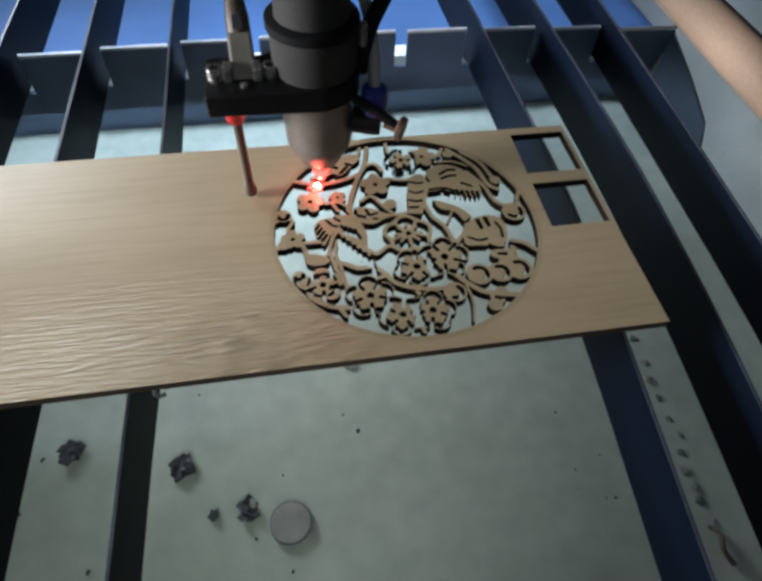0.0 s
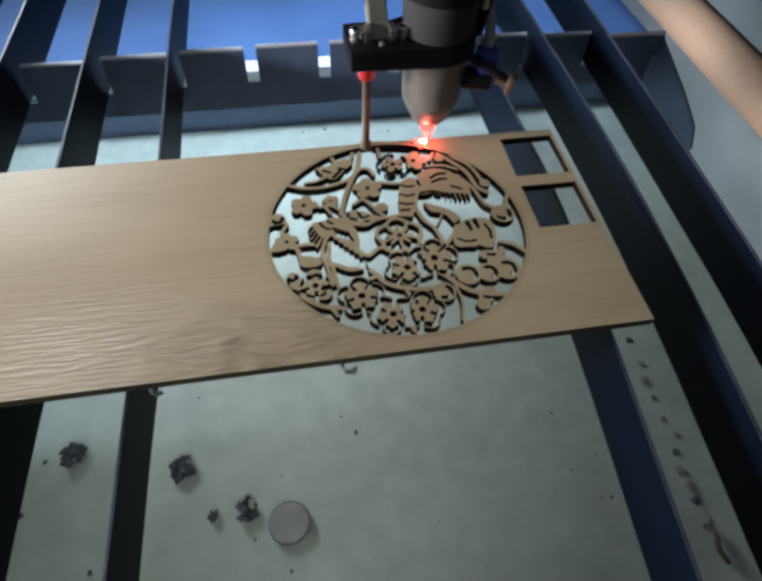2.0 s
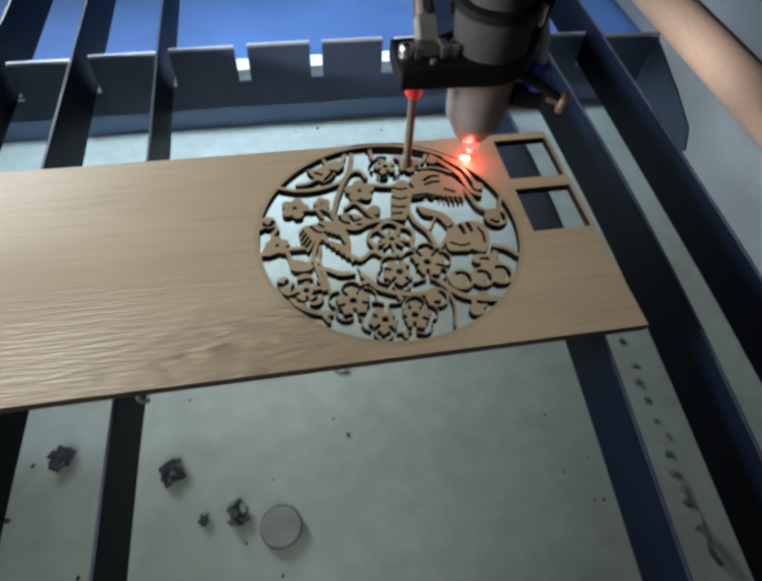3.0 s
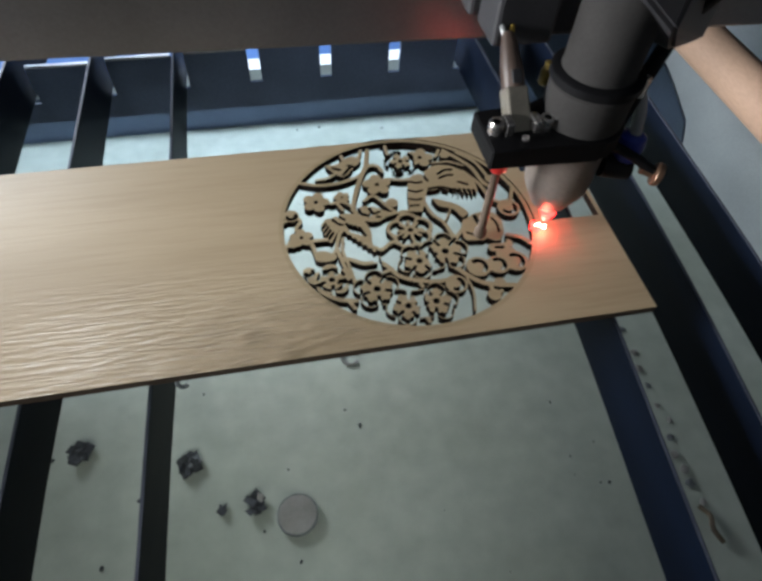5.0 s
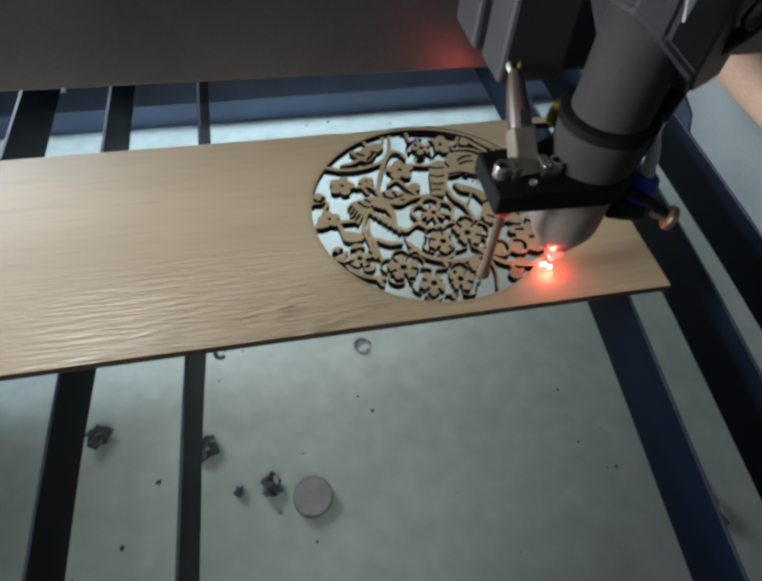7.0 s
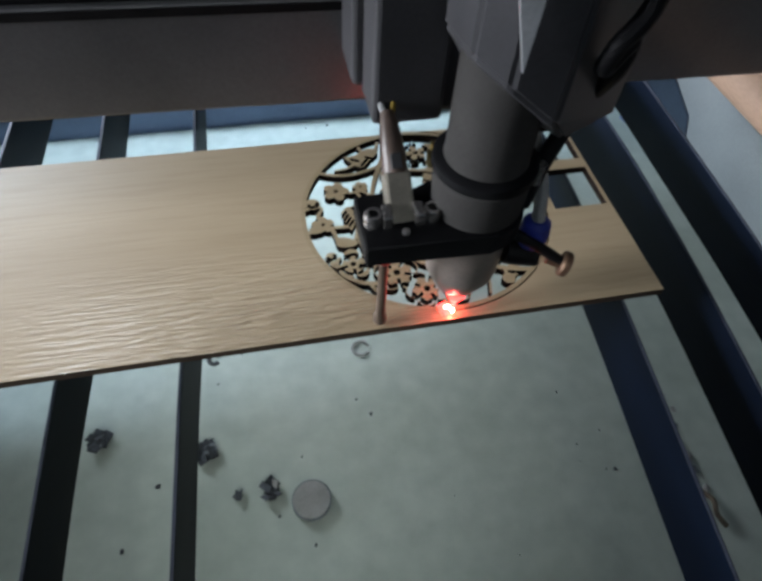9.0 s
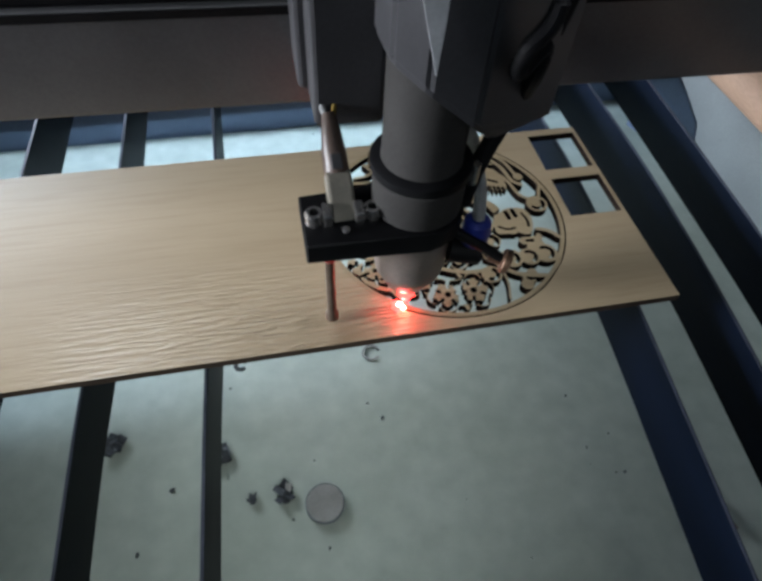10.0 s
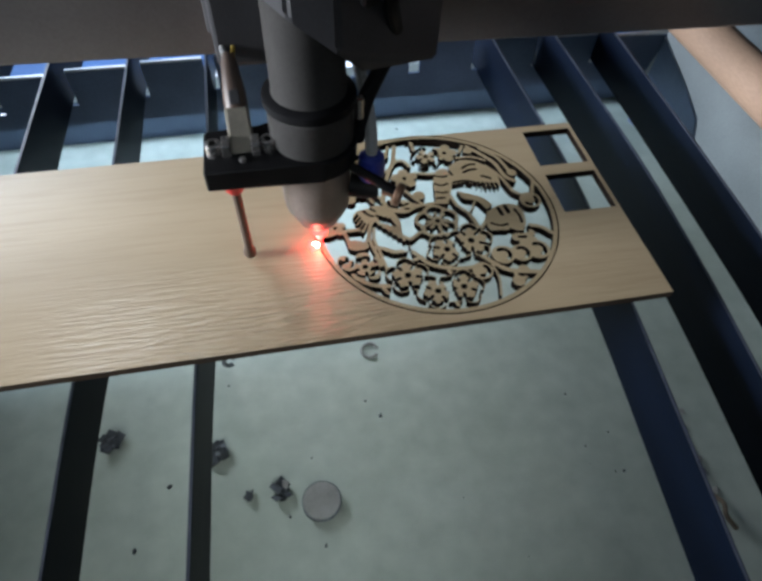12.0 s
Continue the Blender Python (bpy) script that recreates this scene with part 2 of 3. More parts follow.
bm = hose([(.1905, -.42, .006), (.1905, 0, .006), (.1905, 1.15, .006)], .0118, 24, 2)
tagged(part("trim_rail", bm, M_rail, smooth=True), "tan lacquered round rail along the side of the bed", "rail", kind="structure")


# cross plate with slots; blades stand in all slots but three
SLOTS = [-.224 + .0418 * i for i in range(10)]
PLATE_Y, PLATE_TOP, PLATE_LOW = .157, -.0105, -.0405


def sag(x):
    """How far the bowed plate hangs down towards its ends."""
    return min(.009, .0065 * ((x + .01) / .2) ** 2)


def cross_plate():
    bm = bmesh.new()
    half, deep, rows, xs = .0034, PLATE_TOP - .0205, [], [-.398]
    for x in SLOTS:
        xs += [x - half, x + half]
    xs.append(.2)
    outline = [(xs[0], PLATE_LOW), (xs[-1] - .006, PLATE_LOW), (xs[-1], PLATE_TOP - .006)]
    for i, x in enumerate(reversed(xs)):
        slot_edge = 0 < i < len(xs) - 1
        if not slot_edge:
            outline.append((x, PLATE_TOP))
        elif i % 2:
            outline += [(x, PLATE_TOP), (x, deep)]
        else:
            outline += [(x, deep), (x, PLATE_TOP)]
    outline = [(x, z - sag(x)) for x, z in outline]
    a = [bm.verts.new((x, PLATE_Y, z)) for x, z in outline]
    c = [bm.verts.new((x, PLATE_Y + .0016, z)) for x, z in outline]
    bm.faces.new(a), bm.faces.new(c[::-1])
    for i in range(len(a)):
        j = (i + 1) % len(a)
        bm.faces.new((a[i], c[i], c[j], a[j]))
    bmesh.ops.recalc_face_normals(bm, faces=bm.faces[:])
    bmesh.ops.triangulate(bm, faces=bm.faces[:])
    return bm


plate = tagged(new("slotted_cross_plate"), "dark grey slotted steel plate that carries the blades", "plate", kind="structure")
part("plate", cross_plate(), M_plate, plate)
# top edges between the slots, their bright highlight painted as near-white strips
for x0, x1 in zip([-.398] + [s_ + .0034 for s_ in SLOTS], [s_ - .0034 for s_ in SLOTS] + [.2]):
    part("lit_edge", slab(x0 + .0003, x1 - .0003, PLATE_Y - .0002, PLATE_Y + .0018, PLATE_TOP + .0002 - sag((x0 + x1) / 2), PLATE_TOP + .0015 - sag((x0 + x1) / 2)), M_lit, plate, "top edge of the plate, painted near-white as if brightly lit")
# added dark sheet at the plate's end, shaped like the shadow sloping towards the front
bm = bmesh.new()
shadow_outline = [(.1568, -.0190), (.120, -.0310), (.097, -.0405), (.090, -.052), (.105, -.072), (.1568, -.085)]
for x in (.1985, .2000):
    for y, z in shadow_outline:
        bm.verts.new((x, y, z))
bmesh.ops.convex_hull(bm, input=bm.verts[:])
part("plate_end_shadow", bm, M_plate, plate, "dark sloping sheet standing for a shadow on the side wall")
part("foot", slab(-.397, -.388, PLATE_Y, PLATE_Y + .003, TRAY, PLATE_LOW), M_plate, plate)


def blade(bends, y0=-.415, y1=.3465, tall=.030, bend_label="dark blued steel support blade standing on edge"):
    """A thin steel strip on edge through rows of (y, x, top height), with a bare top edge; the near ends dip."""
    ys = np.linspace(y0, y1, 48)
    rows = sorted(bends)
    line = [np.interp(ys, [r[0] for r in rows], [r[k] for r in rows]) for k in (1, 2)]
    xs, zs = [np.convolve(np.pad(v, 1, mode="edge"), np.ones(3) / 3, "valid") for v in line]
    root = tagged(new("support_blade"), bend_label, "blade", "blades of the cutting bed")
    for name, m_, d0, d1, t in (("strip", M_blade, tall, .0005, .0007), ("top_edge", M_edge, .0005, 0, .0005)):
        bm = bmesh.new()
        rings = [[bm.verts.new((x + dx, y, z - d)) for dx, d in ((-t, d0), (t, d0), (t, d1), (-t, d1))] for x, y, z in zip(xs, ys, zs)]
        for a, c in zip(rings, rings[1:]):
            for i in range(4):
                bm.faces.new((a[i], a[(i + 1) % 4], c[(i + 1) % 4], c[i]))
        bm.faces.new(rings[0][::-1]), bm.faces.new(rings[-1])
        bmesh.ops.recalc_face_normals(bm, faces=bm.faces[:])
        part(name, bm, m_, root, "bare worn top edge" if name == "top_edge" else "", smooth=True)
    return root


TOP = -.0035
blade([(-.4, -.262, -.07), (-.12, -.252, -.042), (-.05, -.248, -.036), (.03, -.224, TOP), (.35, -.2235, TOP)])
blade([(-.4, -.218, -.07), (-.12, -.209, -.042), (-.05, -.206, -.036), (.03, -.182, TOP), (.35, -.182, TOP)])
blade([(-.4, -.170, -.07), (-.12, -.161, -.042), (-.05, -.158, -.036), (.03, -.1395, TOP), (.15, -.1405, TOP), (.35, -.142, TOP)])
blade([(-.4, -.121, -.066), (-.12, -.1095, -.030), (-.05, -.1062, -.0220), (.04, -.0966, TOP), (.15, -.0985, TOP), (.35, -.100, TOP)])
blade([(-.4, .060, -.058), (-.12, .0684, -.0202), (-.05, .0706, -.0108), (.02, .0716, TOP), (.18, .070, TOP), (.35, .067, TOP)])
blade([(-.4, .103, -.058), (-.12, .1084, -.0202), (-.046, .1095, -.0108), (.02, .1085, TOP), (.10, .110, TOP), (.35, .1095, TOP)])
blade([(-.4, .146, -.055), (-.117, .1467, -.0200), (-.025, .145, -.009), (.06, .1445, TOP), (.17, .150, TOP), (.35, .153, TOP)], tall=.027)


# ---- the plywood board with its fretwork ----
# the round cut: its centre and the two sides of its kerf, in millimetres
CX, CY, KERF_IN, KERF_OUT = -1.0, 2.2, 52.2, 52.8


class Fret:
    """Builds up a flat fretwork design in millimetres as a distance field on a grid: wood where the field is negative."""

    def __init__(self, half, n):
        self.axis = np.linspace(-half, half, n)
        self.X, self.Y = np.meshgrid(self.axis, self.axis)
        self.wood = 50.4 - np.hypot(self.X - CX, self.Y - CY)
        self.cuts = np.full_like(self.wood, 99.0)

    def line(self, pts):
        d = np.full_like(self.wood, 99.0)
        for (ax, ay), (bx, by) in zip(pts, pts[1:]):
            ux, uy = bx - ax, by - ay
            k = np.clip(((self.X - ax) * ux + (self.Y - ay) * uy) / (ux * ux + uy * uy + 1e-9), 0, 1)
            d = np.minimum(d, np.hypot(self.X - ax - k * ux, self.Y - ay - k * uy))
        return d

    def curve(self, pts):
        if len(pts) < 3:
            return pts
        P = [np.array(p, float) for p in pts]
        P = [2 * P[0] - P[1]] + P + [2 * P[-1] - P[-2]]
        out = []
        for i in range(1, len(P) - 2):
            for t in np.arange(0, 1, 0.25):
                a, b_, c, d = P[i - 1], P[i], P[i + 1], P[i + 2]
                out.append(tuple(0.5 * (2 * b_ + (c - a) * t + (2 * a - 5 * b_ + 4 * c - d) * t * t + (3 * b_ - a - 3 * c + d) * t ** 3)))
        return out + [tuple(P[-2])]

    def strip(self, width, *pts):
        self.wood = np.minimum(self.wood, self.line(self.curve(pts)) - width / 2)

    def slit(self, width, *pts):
        self.cuts = np.minimum(self.cuts, self.line(self.curve(pts)) - 0.64 * width)

    def blob(self, *pts):
        pts = self.curve(list(pts) + [pts[0]])
        inside = np.zeros_like(self.wood, bool)
        for (ax, ay), (bx, by) in zip(pts, pts[1:]):
            cross = (ay > self.Y) != (by > self.Y)
            inside ^= cross & (self.X < (bx - ax) * (self.Y - ay) / (by - ay + 1e-12) + ax)
        d = self.line(pts)
        self.wood = np.minimum(self.wood, np.where(inside, -d, d))

    def disc(self, x, y, r):
        return np.hypot(self.X - x, self.Y - y) - r

    def arc(self, x, y, r, a0, a1, w):
        pts = [(x + r * math.cos(radians(a)), y + r * math.sin(radians(a))) for a in np.linspace(a0, a1, 9)]
        return self.line(pts) - w / 2

    def spoke(self, x, y, a, r0, r1):
        c, s_ = math.cos(radians(a)), math.sin(radians(a))
        return (x + r0 * c, y + r0 * s_), (x + r1 * c, y + r1 * s_)

    def flower(self, x, y, r, n, turn, style):
        if style == "daisy":
            for i in range(n):
                a = turn + 360 * i / n
                self.strip(1.25, *self.spoke(x, y, a, 0.1 * r, 0.56 * r))
            for i in range(5):
                a = turn + 20 + 72 * i
                (px, py), _ = self.spoke(x, y, a, 0.56 * r, r)
                self.wood = np.minimum(self.wood, self.arc(px, py, 0.5 * r, a - 70, a + 70, 1.5))
                self.strip(1.1, *self.spoke(x, y, a + 36, 0.3 * r, 0.95 * r))
            self.wood = np.minimum(self.wood, self.disc(x, y, 0.28 * r))
            self.cuts = np.minimum(self.cuts, self.disc(x, y, 0.13 * r))
            return
        out, size, core = (0.58, 0.42, 0.5) if style != "plain" else (0.62, 0.37, 0.46)
        for i in range(n):
            a = turn + 360 * i / n
            (px, py), _ = self.spoke(x, y, a, out * r, r)
            self.wood = np.minimum(self.wood, self.disc(px, py, size * r))
            if style == "cut":
                self.cuts = np.minimum(self.cuts, self.arc(px, py, 0.25 * r, a - 68, a + 68, 2.2))
            if style != "plain":
                self.slit(1.1, *self.spoke(x, y, a + 180 / n, 0.40 * r, 0.80 * r))
        self.wood = np.minimum(self.wood, self.disc(x, y, core * r))
        self.cuts = np.minimum(self.cuts, self.disc(x, y, 0.15 * r if style != "plain" else 0.16 * r))
        if style == "ring":
            for a0 in (20, 110, 200, 290):
                self.cuts = np.minimum(self.cuts, self.arc(x, y, 0.66 * r, a0, a0 + 62, 1.3))

    def bud(self, x, y, r, arc=None):
        self.wood = np.minimum(self.wood, self.disc(x, y, r))
        if arc is not None:
            self.cuts = np.minimum(self.cuts, self.arc(x, y, 0.6 * r, arc - 85, arc + 85, 1.7))

    def teeth(self, n, width, a, b_, way):
        for i in range(n):
            k = i / (n - 1)
            x, y = a[0] + k * (b_[0] - a[0]), a[1] + k * (b_[1] - a[1])
            self.slit(width, (x, y), (x + way[0], y + way[1]))

    def field(self):
        r = np.hypot(self.X - CX, self.Y - CY)
        cuts = np.where(r < 49.8, self.cuts, 99.0)
        return np.maximum(np.maximum(self.wood, -cuts), r - KERF_IN)


F = Fret(56.4, 456)
# blossoms
F.flower(-19.9, -29.3, 9.0, 5, 18, "cut")
F.flower(-10.1, -38.7, 8.4, 5, 40, "cut")
F.flower(0.5, -38.2, 8.6, 5, 5, "cut")
F.flower(-1.2, -18.6, 8.9, 5, 50, "cut")
F.flower(9.9, -15.4, 9.8, 5, 10, "cut")
F.flower(-1.1, -2.4, 8.6, 8, 0, "daisy")
F.flower(-9.6, 25.6, 6.4, 5, 90, "plain")
F.flower(-36.7, 18.8, 5.8, 5, 70, "plain")
F.flower(-44.7, 0.0, 4.8, 5, 20, "plain")
F.flower(3.5, 39.0, 7.4, 5, 30, "cut")
F.flower(12.8, 40.3, 6.2, 5, 0, "plain")
F.flower(-35.8, -22.5, 7.6, 5, 90, "ring")
F.flower(32.9, -16.9, 5.6, 5, 30, "plain")
F.flower(-25.7, 20.1, 3.6, 5, 30, "plain")
# buds
F.bud(20.8, -24.9, 4.8, 30)
F.bud(28.7, -25.1, 4.4, 20)
F.bud(36.0, -24.3, 5.0, 20)
F.bud(10.1, -31.7, 4.2, -30)
F.bud(22.8, -38.8, 2.6)
F.bud(-47.6, 12.4, 3.2, -80)
F.bud(42.8, 3.9, 4.8, -60)
F.bud(-5.4, 14.0, 2.6)
F.bud(-43.7, -17.7, 2.4, -70)
F.bud(-42.5, -21.2, 2.2)
F.bud(-48.3, -2.5, 2.2)
F.bud(24.3, 40.5, 2.2)
F.bud(40.3, 22.4, 2.3)
F.bud(26.6, -33.6, 2.2)
# first bird: head with beak, back, two wings and a forked tail
F.blob((-22.3, 11.4), (-18.1, 13.6), (-12.8, 12.2), (-8.9, 9.5), (-4.5, 7.6), (-9.0, 6.2), (-13.3, 4.1), (-18.0, 5.1), (-21.9, 7.1))
F.blob((-32.0, 8.6), (-26.6, 10.5), (-20.6, 8.9), (-18.0, 4.0), (-16.9, -1.5), (-17.5, -8.3), (-15.6, -15.4), (-19.2, -13.8), (-22.4, -10.3), (-25.8, -5.9), (-28.4, -0.7), (-30.1, 3.3))
F.blob((-36.3, 6.0), (-33.0, 8.8), (-28.6, 6.3), (-27.8, 3.0), (-30.5, 0.5), (-33.6, -4.7), (-34.4, -0.8), (-35.8, 0.4))
F.strip(1.5, (-29.5, 0.3), (-31.6, -6.8), (-30.6, -14.4), (-28.9, -22.5))
F.strip(1.3, (-28.7, -2.7), (-29.7, -9.2), (-28.5, -16.1), (-27.4, -25.3))
F.strip(1.1, (-31.9, -7.5), (-33.7, -11.0))
F.blob((-40.9, -8.6), (-37.5, -8.0), (-32.4, -10.8), (-33.4, -13.2), (-37.7, -13.6), (-40.5, -12.1))
F.strip(1.6, (-42.1, -1.8), (-40.7, -5.5), (-40.2, -9.2))
# second bird, looking down, with a long fringed wing
F.blob((12.7, 31.0), (18.3, 34.1), (24.7, 32.9), (29.5, 28.7), (32.9, 21.7), (32.1, 14.5), (27.6, 14.1), (22.8, 15.8), (17.9, 19.2), (11.5, 19.0), (10.6, 23.6))
F.blob((5.0, 27.8), (8.8, 29.8), (12.2, 26.8), (10.8, 18.6), (6.5, 8.1), (1.4, 8.3), (1.5, 12.4), (2.9, 21.4))
# third bird: a round body under a curled crest
F.blob((22.2, 0.7), (28.9, 3.1), (35.1, 1.9), (37.3, -3.3), (35.3, -11.1), (31.1, -12.4), (24.3, -11.7), (19.5, -10.7), (19.8, -5.2))
F.blob((11.9, 14.1), (16.0, 12.2), (21.9, 8.5), (25.1, 3.0), (22.3, 0.4), (19.1, 6.7), (13.8, 9.0))
# leafy bud at the rim
F.blob((-30.2, 40.7), (-24.9, 41.1), (-18.3, 45.2), (-13.7, 42.4), (-17.8, 37.8), (-22.4, 32.7), (-25.8, 34.2), (-28.1, 37.3))
# branches
F.strip(1.7, (-41.7, 31.1), (-35.2, 28.8), (-27.9, 28.5), (-20.8, 30.2), (-14.9, 33.1), (-11.4, 39.2))
F.strip(1.3, (-34.8, 32.1), (-30.2, 32.6), (-25.2, 35.4))
F.strip(1.9, (-9.8, 48.4), (-12.5, 38.0), (-16.3, 29.9), (-19.9, 20.5), (-22.2, 12.2))
F.strip(1.6, (-16.3, 29.9), (-12.1, 37.0), (-7.8, 37.7), (-5.7, 33.5))
F.strip(1.4, (-16.7, 16.9), (-12.2, 19.1), (-8.2, 12.8), (-4.5, 7.6))
F.strip(1.5, (-4.4, 28.6), (1.1, 27.1), (5.2, 26.9))
F.strip(1.3, (-30.7, 17.0), (-25.5, 17.2), (-21.9, 13.5))
F.strip(1.3, (-28.4, 17.7), (-26.3, 12.6))
F.strip(1.4, (-47.7, 11.8), (-44.1, 9.3), (-46.3, 5.1), (-45.3, 0.8))
F.strip(1.7, (-51.2, -3.9), (-45.5, -2.7), (-40.3, -2.3), (-34.3, -2.4))
F.strip(1.8, (-30.4, -13.1), (-26.7, -14.2), (-22.5, -16.7), (-16.7, -16.8), (-13.3, -20.4), (-10.4, -24.7), (-4.5, -27.8), (2.8, -29.4), (10.1, -29.2))
F.strip(1.4, (-4.8, 7.7), (0.9, 8.4), (5.8, 7.7))
F.strip(1.5, (-16.9, -9.0), (-14.5, -10.9), (-10.0, -7.7), (-7.0, -8.7))
F.strip(1.6, (8.1, 12.4), (9.7, 5.3), (13.3, -0.1), (14.7, -5.9), (15.8, -9.0))
F.strip(0.8, (18.3, 7.1), (14.6, 0.8))
F.strip(1.5, (15.5, -10.1), (20.5, -4.1), (22.2, -0.3))
F.strip(1.9, (24.5, 43.5), (30.0, 36.7), (34.4, 29.8), (36.4, 20.5), (39.8, 17.0))
F.strip(1.6, (29.5, 28.7), (34.3, 20.3), (36.8, 10.8), (41.1, 6.7))
F.strip(1.2, (17.6, 36.0), (24.8, 35.7), (30.6, 32.4))
F.strip(1.6, (30.1, 41.2), (36.6, 33.9), (39.6, 23.8))
F.strip(1.8, (37.4, -10.7), (41.9, -12.6), (45.2, -16.5))
F.strip(2.0, (11.7, -23.5), (15.1, -28.0), (19.5, -32.3), (25.1, -34.4), (31.7, -35.7))
F.strip(0.9, (14.7, -29.2), (15.4, -36.3), (13.6, -44.5))
F.strip(1.5, (22.6, -34.3), (23.0, -38.1), (26.1, -37.6))
F.strip(1.5, (17.0, -23.3), (19.1, -24.1))
F.strip(1.8, (-41.9, -22.5), (-39.7, -27.8), (-34.5, -31.8), (-28.2, -33.5))
F.strip(1.5, (-30.9, -33.3), (-29.3, -36.6))
F.strip(1.5, (-15.4, -22.0), (-12.4, -20.9))
F.strip(1.6, (0.1, -23.7), (2.9, -20.9))
F.strip(1.5, (-4.8, -43.3), (-4.0, -46.4))
F.strip(1.5, (-14.4, -43.0), (-13.7, -44.8))
F.strip(1.4, (-22.3, 46.4), (-21.4, 43.1))
F.strip(1.4, (-13.0, 48.5), (-14.8, 43.2))
F.strip(1.5, (-1.4, 50.1), (-1.3, 44.5))
F.strip(1.5, (22.4, 44.1), (20.0, 39.8))
F.strip(1.5, (48.7, 16.6), (45.1, 8.1))
F.strip(1.4, (-50.4, 9.5), (-48.1, 11.8))
F.strip(1.4, (-3.4, -29.6), (-1.7, -33.0))
# cut lines
F.teeth(7, 1.3, (-27.6, 0.0), (-17.2, -12.2), (0.7, -5.8))
F.teeth(4, 1.0, (-26.1, 4.8), (-21.2, 2.0), (1.6, -4.6))
F.teeth(4, 0.95, (-34.4, 6.0), (-32.0, 0.7), (-1.9, -2.9))
F.slit(1.2, (-19.8, 12.0), (-19.4, 9.5), (-17.2, 8.3))
F.slit(1.1, (-15.4, 11.7), (-14.8, 9.4), (-16.2, 7.8))
F.slit(0.9, (-13.1, 6.8), (-11.8, 6.6))
F.slit(1.0, (-31.3, 7.9), (-29.4, 5.3), (-27.6, 4.4))
F.slit(1.0, (-29.1, 9.7), (-26.5, 7.2))
F.slit(0.9, (-14.0, 8.7), (-11.6, 9.6))
F.teeth(6, 1.2, (21.1, 18.6), (30.8, 16.3), (0.3, -4.0))
F.slit(1.1, (12.0, 19.9), (18.2, 20.0), (24.2, 16.5))
F.slit(1.1, (18.3, 28.5), (21.6, 30.5), (24.8, 30.4))
F.slit(1.1, (18.3, 25.8), (21.5, 27.0), (24.3, 27.0))
F.slit(1.0, (11.6, 27.7), (12.6, 24.8))
F.slit(1.0, (25.9, 22.3), (29.4, 20.1))
F.slit(0.9, (4.7, 25.3), (7.5, 24.2), (9.9, 24.5))
F.slit(0.9, (3.3, 20.2), (6.0, 18.8), (8.9, 19.4))
F.slit(0.9, (2.6, 15.1), (5.1, 14.1), (7.4, 14.4))
F.slit(0.9, (2.1, 11.0), (5.4, 10.9))
F.slit(1.5, (27.0, 0.9), (27.4, -2.8))
F.slit(1.5, (30.2, 1.7), (30.6, -2.0))
F.slit(1.0, (22.4, 0.7), (26.3, 3.2))
F.slit(0.9, (33.7, -1.0), (34.8, -4.4), (34.4, -8.5))
F.slit(0.9, (21.3, -7.2), (24.6, -9.1), (28.0, -8.8))
F.slit(1.1, (28.3, -12.0), (31.4, -13.9), (35.2, -13.9))
F.slit(1.0, (30.5, -16.6), (33.3, -17.0))
F.slit(1.2, (-19.9, 39.3), (-17.7, 38.3))
F.slit(1.2, (-26.8, 38.5), (-24.0, 37.1))
F.slit(1.2, (-22.9, 33.8), (-19.7, 37.5))
F.slit(1.2, (-38.4, -19.8), (-35.8, -17.8), (-32.5, -18.9))
F.slit(1.2, (-33.3, -24.3), (-31.0, -23.2))


def extrude_field(field, axis, top, low):
    """Solid wood wherever the field is negative: marching squares for the faces, walls along the outline. Metres out."""
    n = len(axis)
    verts, faces, walls, seen = [], [], [], {}
    sc = 0.001

    def corner(i, j):
        key = (i, j)
        if key not in seen:
            seen[key] = len(verts)
            verts.append((axis[i] * sc, axis[j] * sc))
        return seen[key]

    def cross(i, j, i2, j2):
        key = (i, j, i2, j2) if (i, j) < (i2, j2) else (i2, j2, i, j)
        if key not in seen:
            a, b_ = field[key[1], key[0]], field[key[3], key[2]]
            k = min(0.98, max(0.02, a / (a - b_)))
            seen[key] = len(verts)
            verts.append(((axis[key[0]] + k * (axis[key[2]] - axis[key[0]])) * sc, (axis[key[1]] + k * (axis[key[3]] - axis[key[1]])) * sc))
        return seen[key]

    inside = field < 0
    count = inside[:-1, :-1].astype(int) + inside[:-1, 1:] + inside[1:, :-1] + inside[1:, 1:]
    for j in range(n - 1):
        row, i = count[j], 0
        while i < n - 1:
            c = row[i]
            if c == 4:
                faces.append((corner(i, j), corner(i + 1, j), corner(i + 1, j + 1), corner(i, j + 1)))
            elif c > 0:
                ring = [(i, j), (i + 1, j), (i + 1, j + 1), (i, j + 1)]
                poly, marks = [], []
                for a, b_ in zip(ring, ring[1:] + ring[:1]):
                    ia, ib = inside[a[1], a[0]], inside[b_[1], b_[0]]
                    if ia:
                        poly.append(corner(*a)), marks.append(0)
                    if ia != ib:
                        poly.append(cross(*a, *b_)), marks.append(1 if ia else 2)
                faces.append(tuple(poly))
                for k in range(len(poly)):
                    if marks[k] == 1 and marks[(k + 1) % len(poly)] == 2:
                        walls.append((poly[k], poly[(k + 1) % len(poly)]))
            i += 1
    return np.array(verts), faces, walls


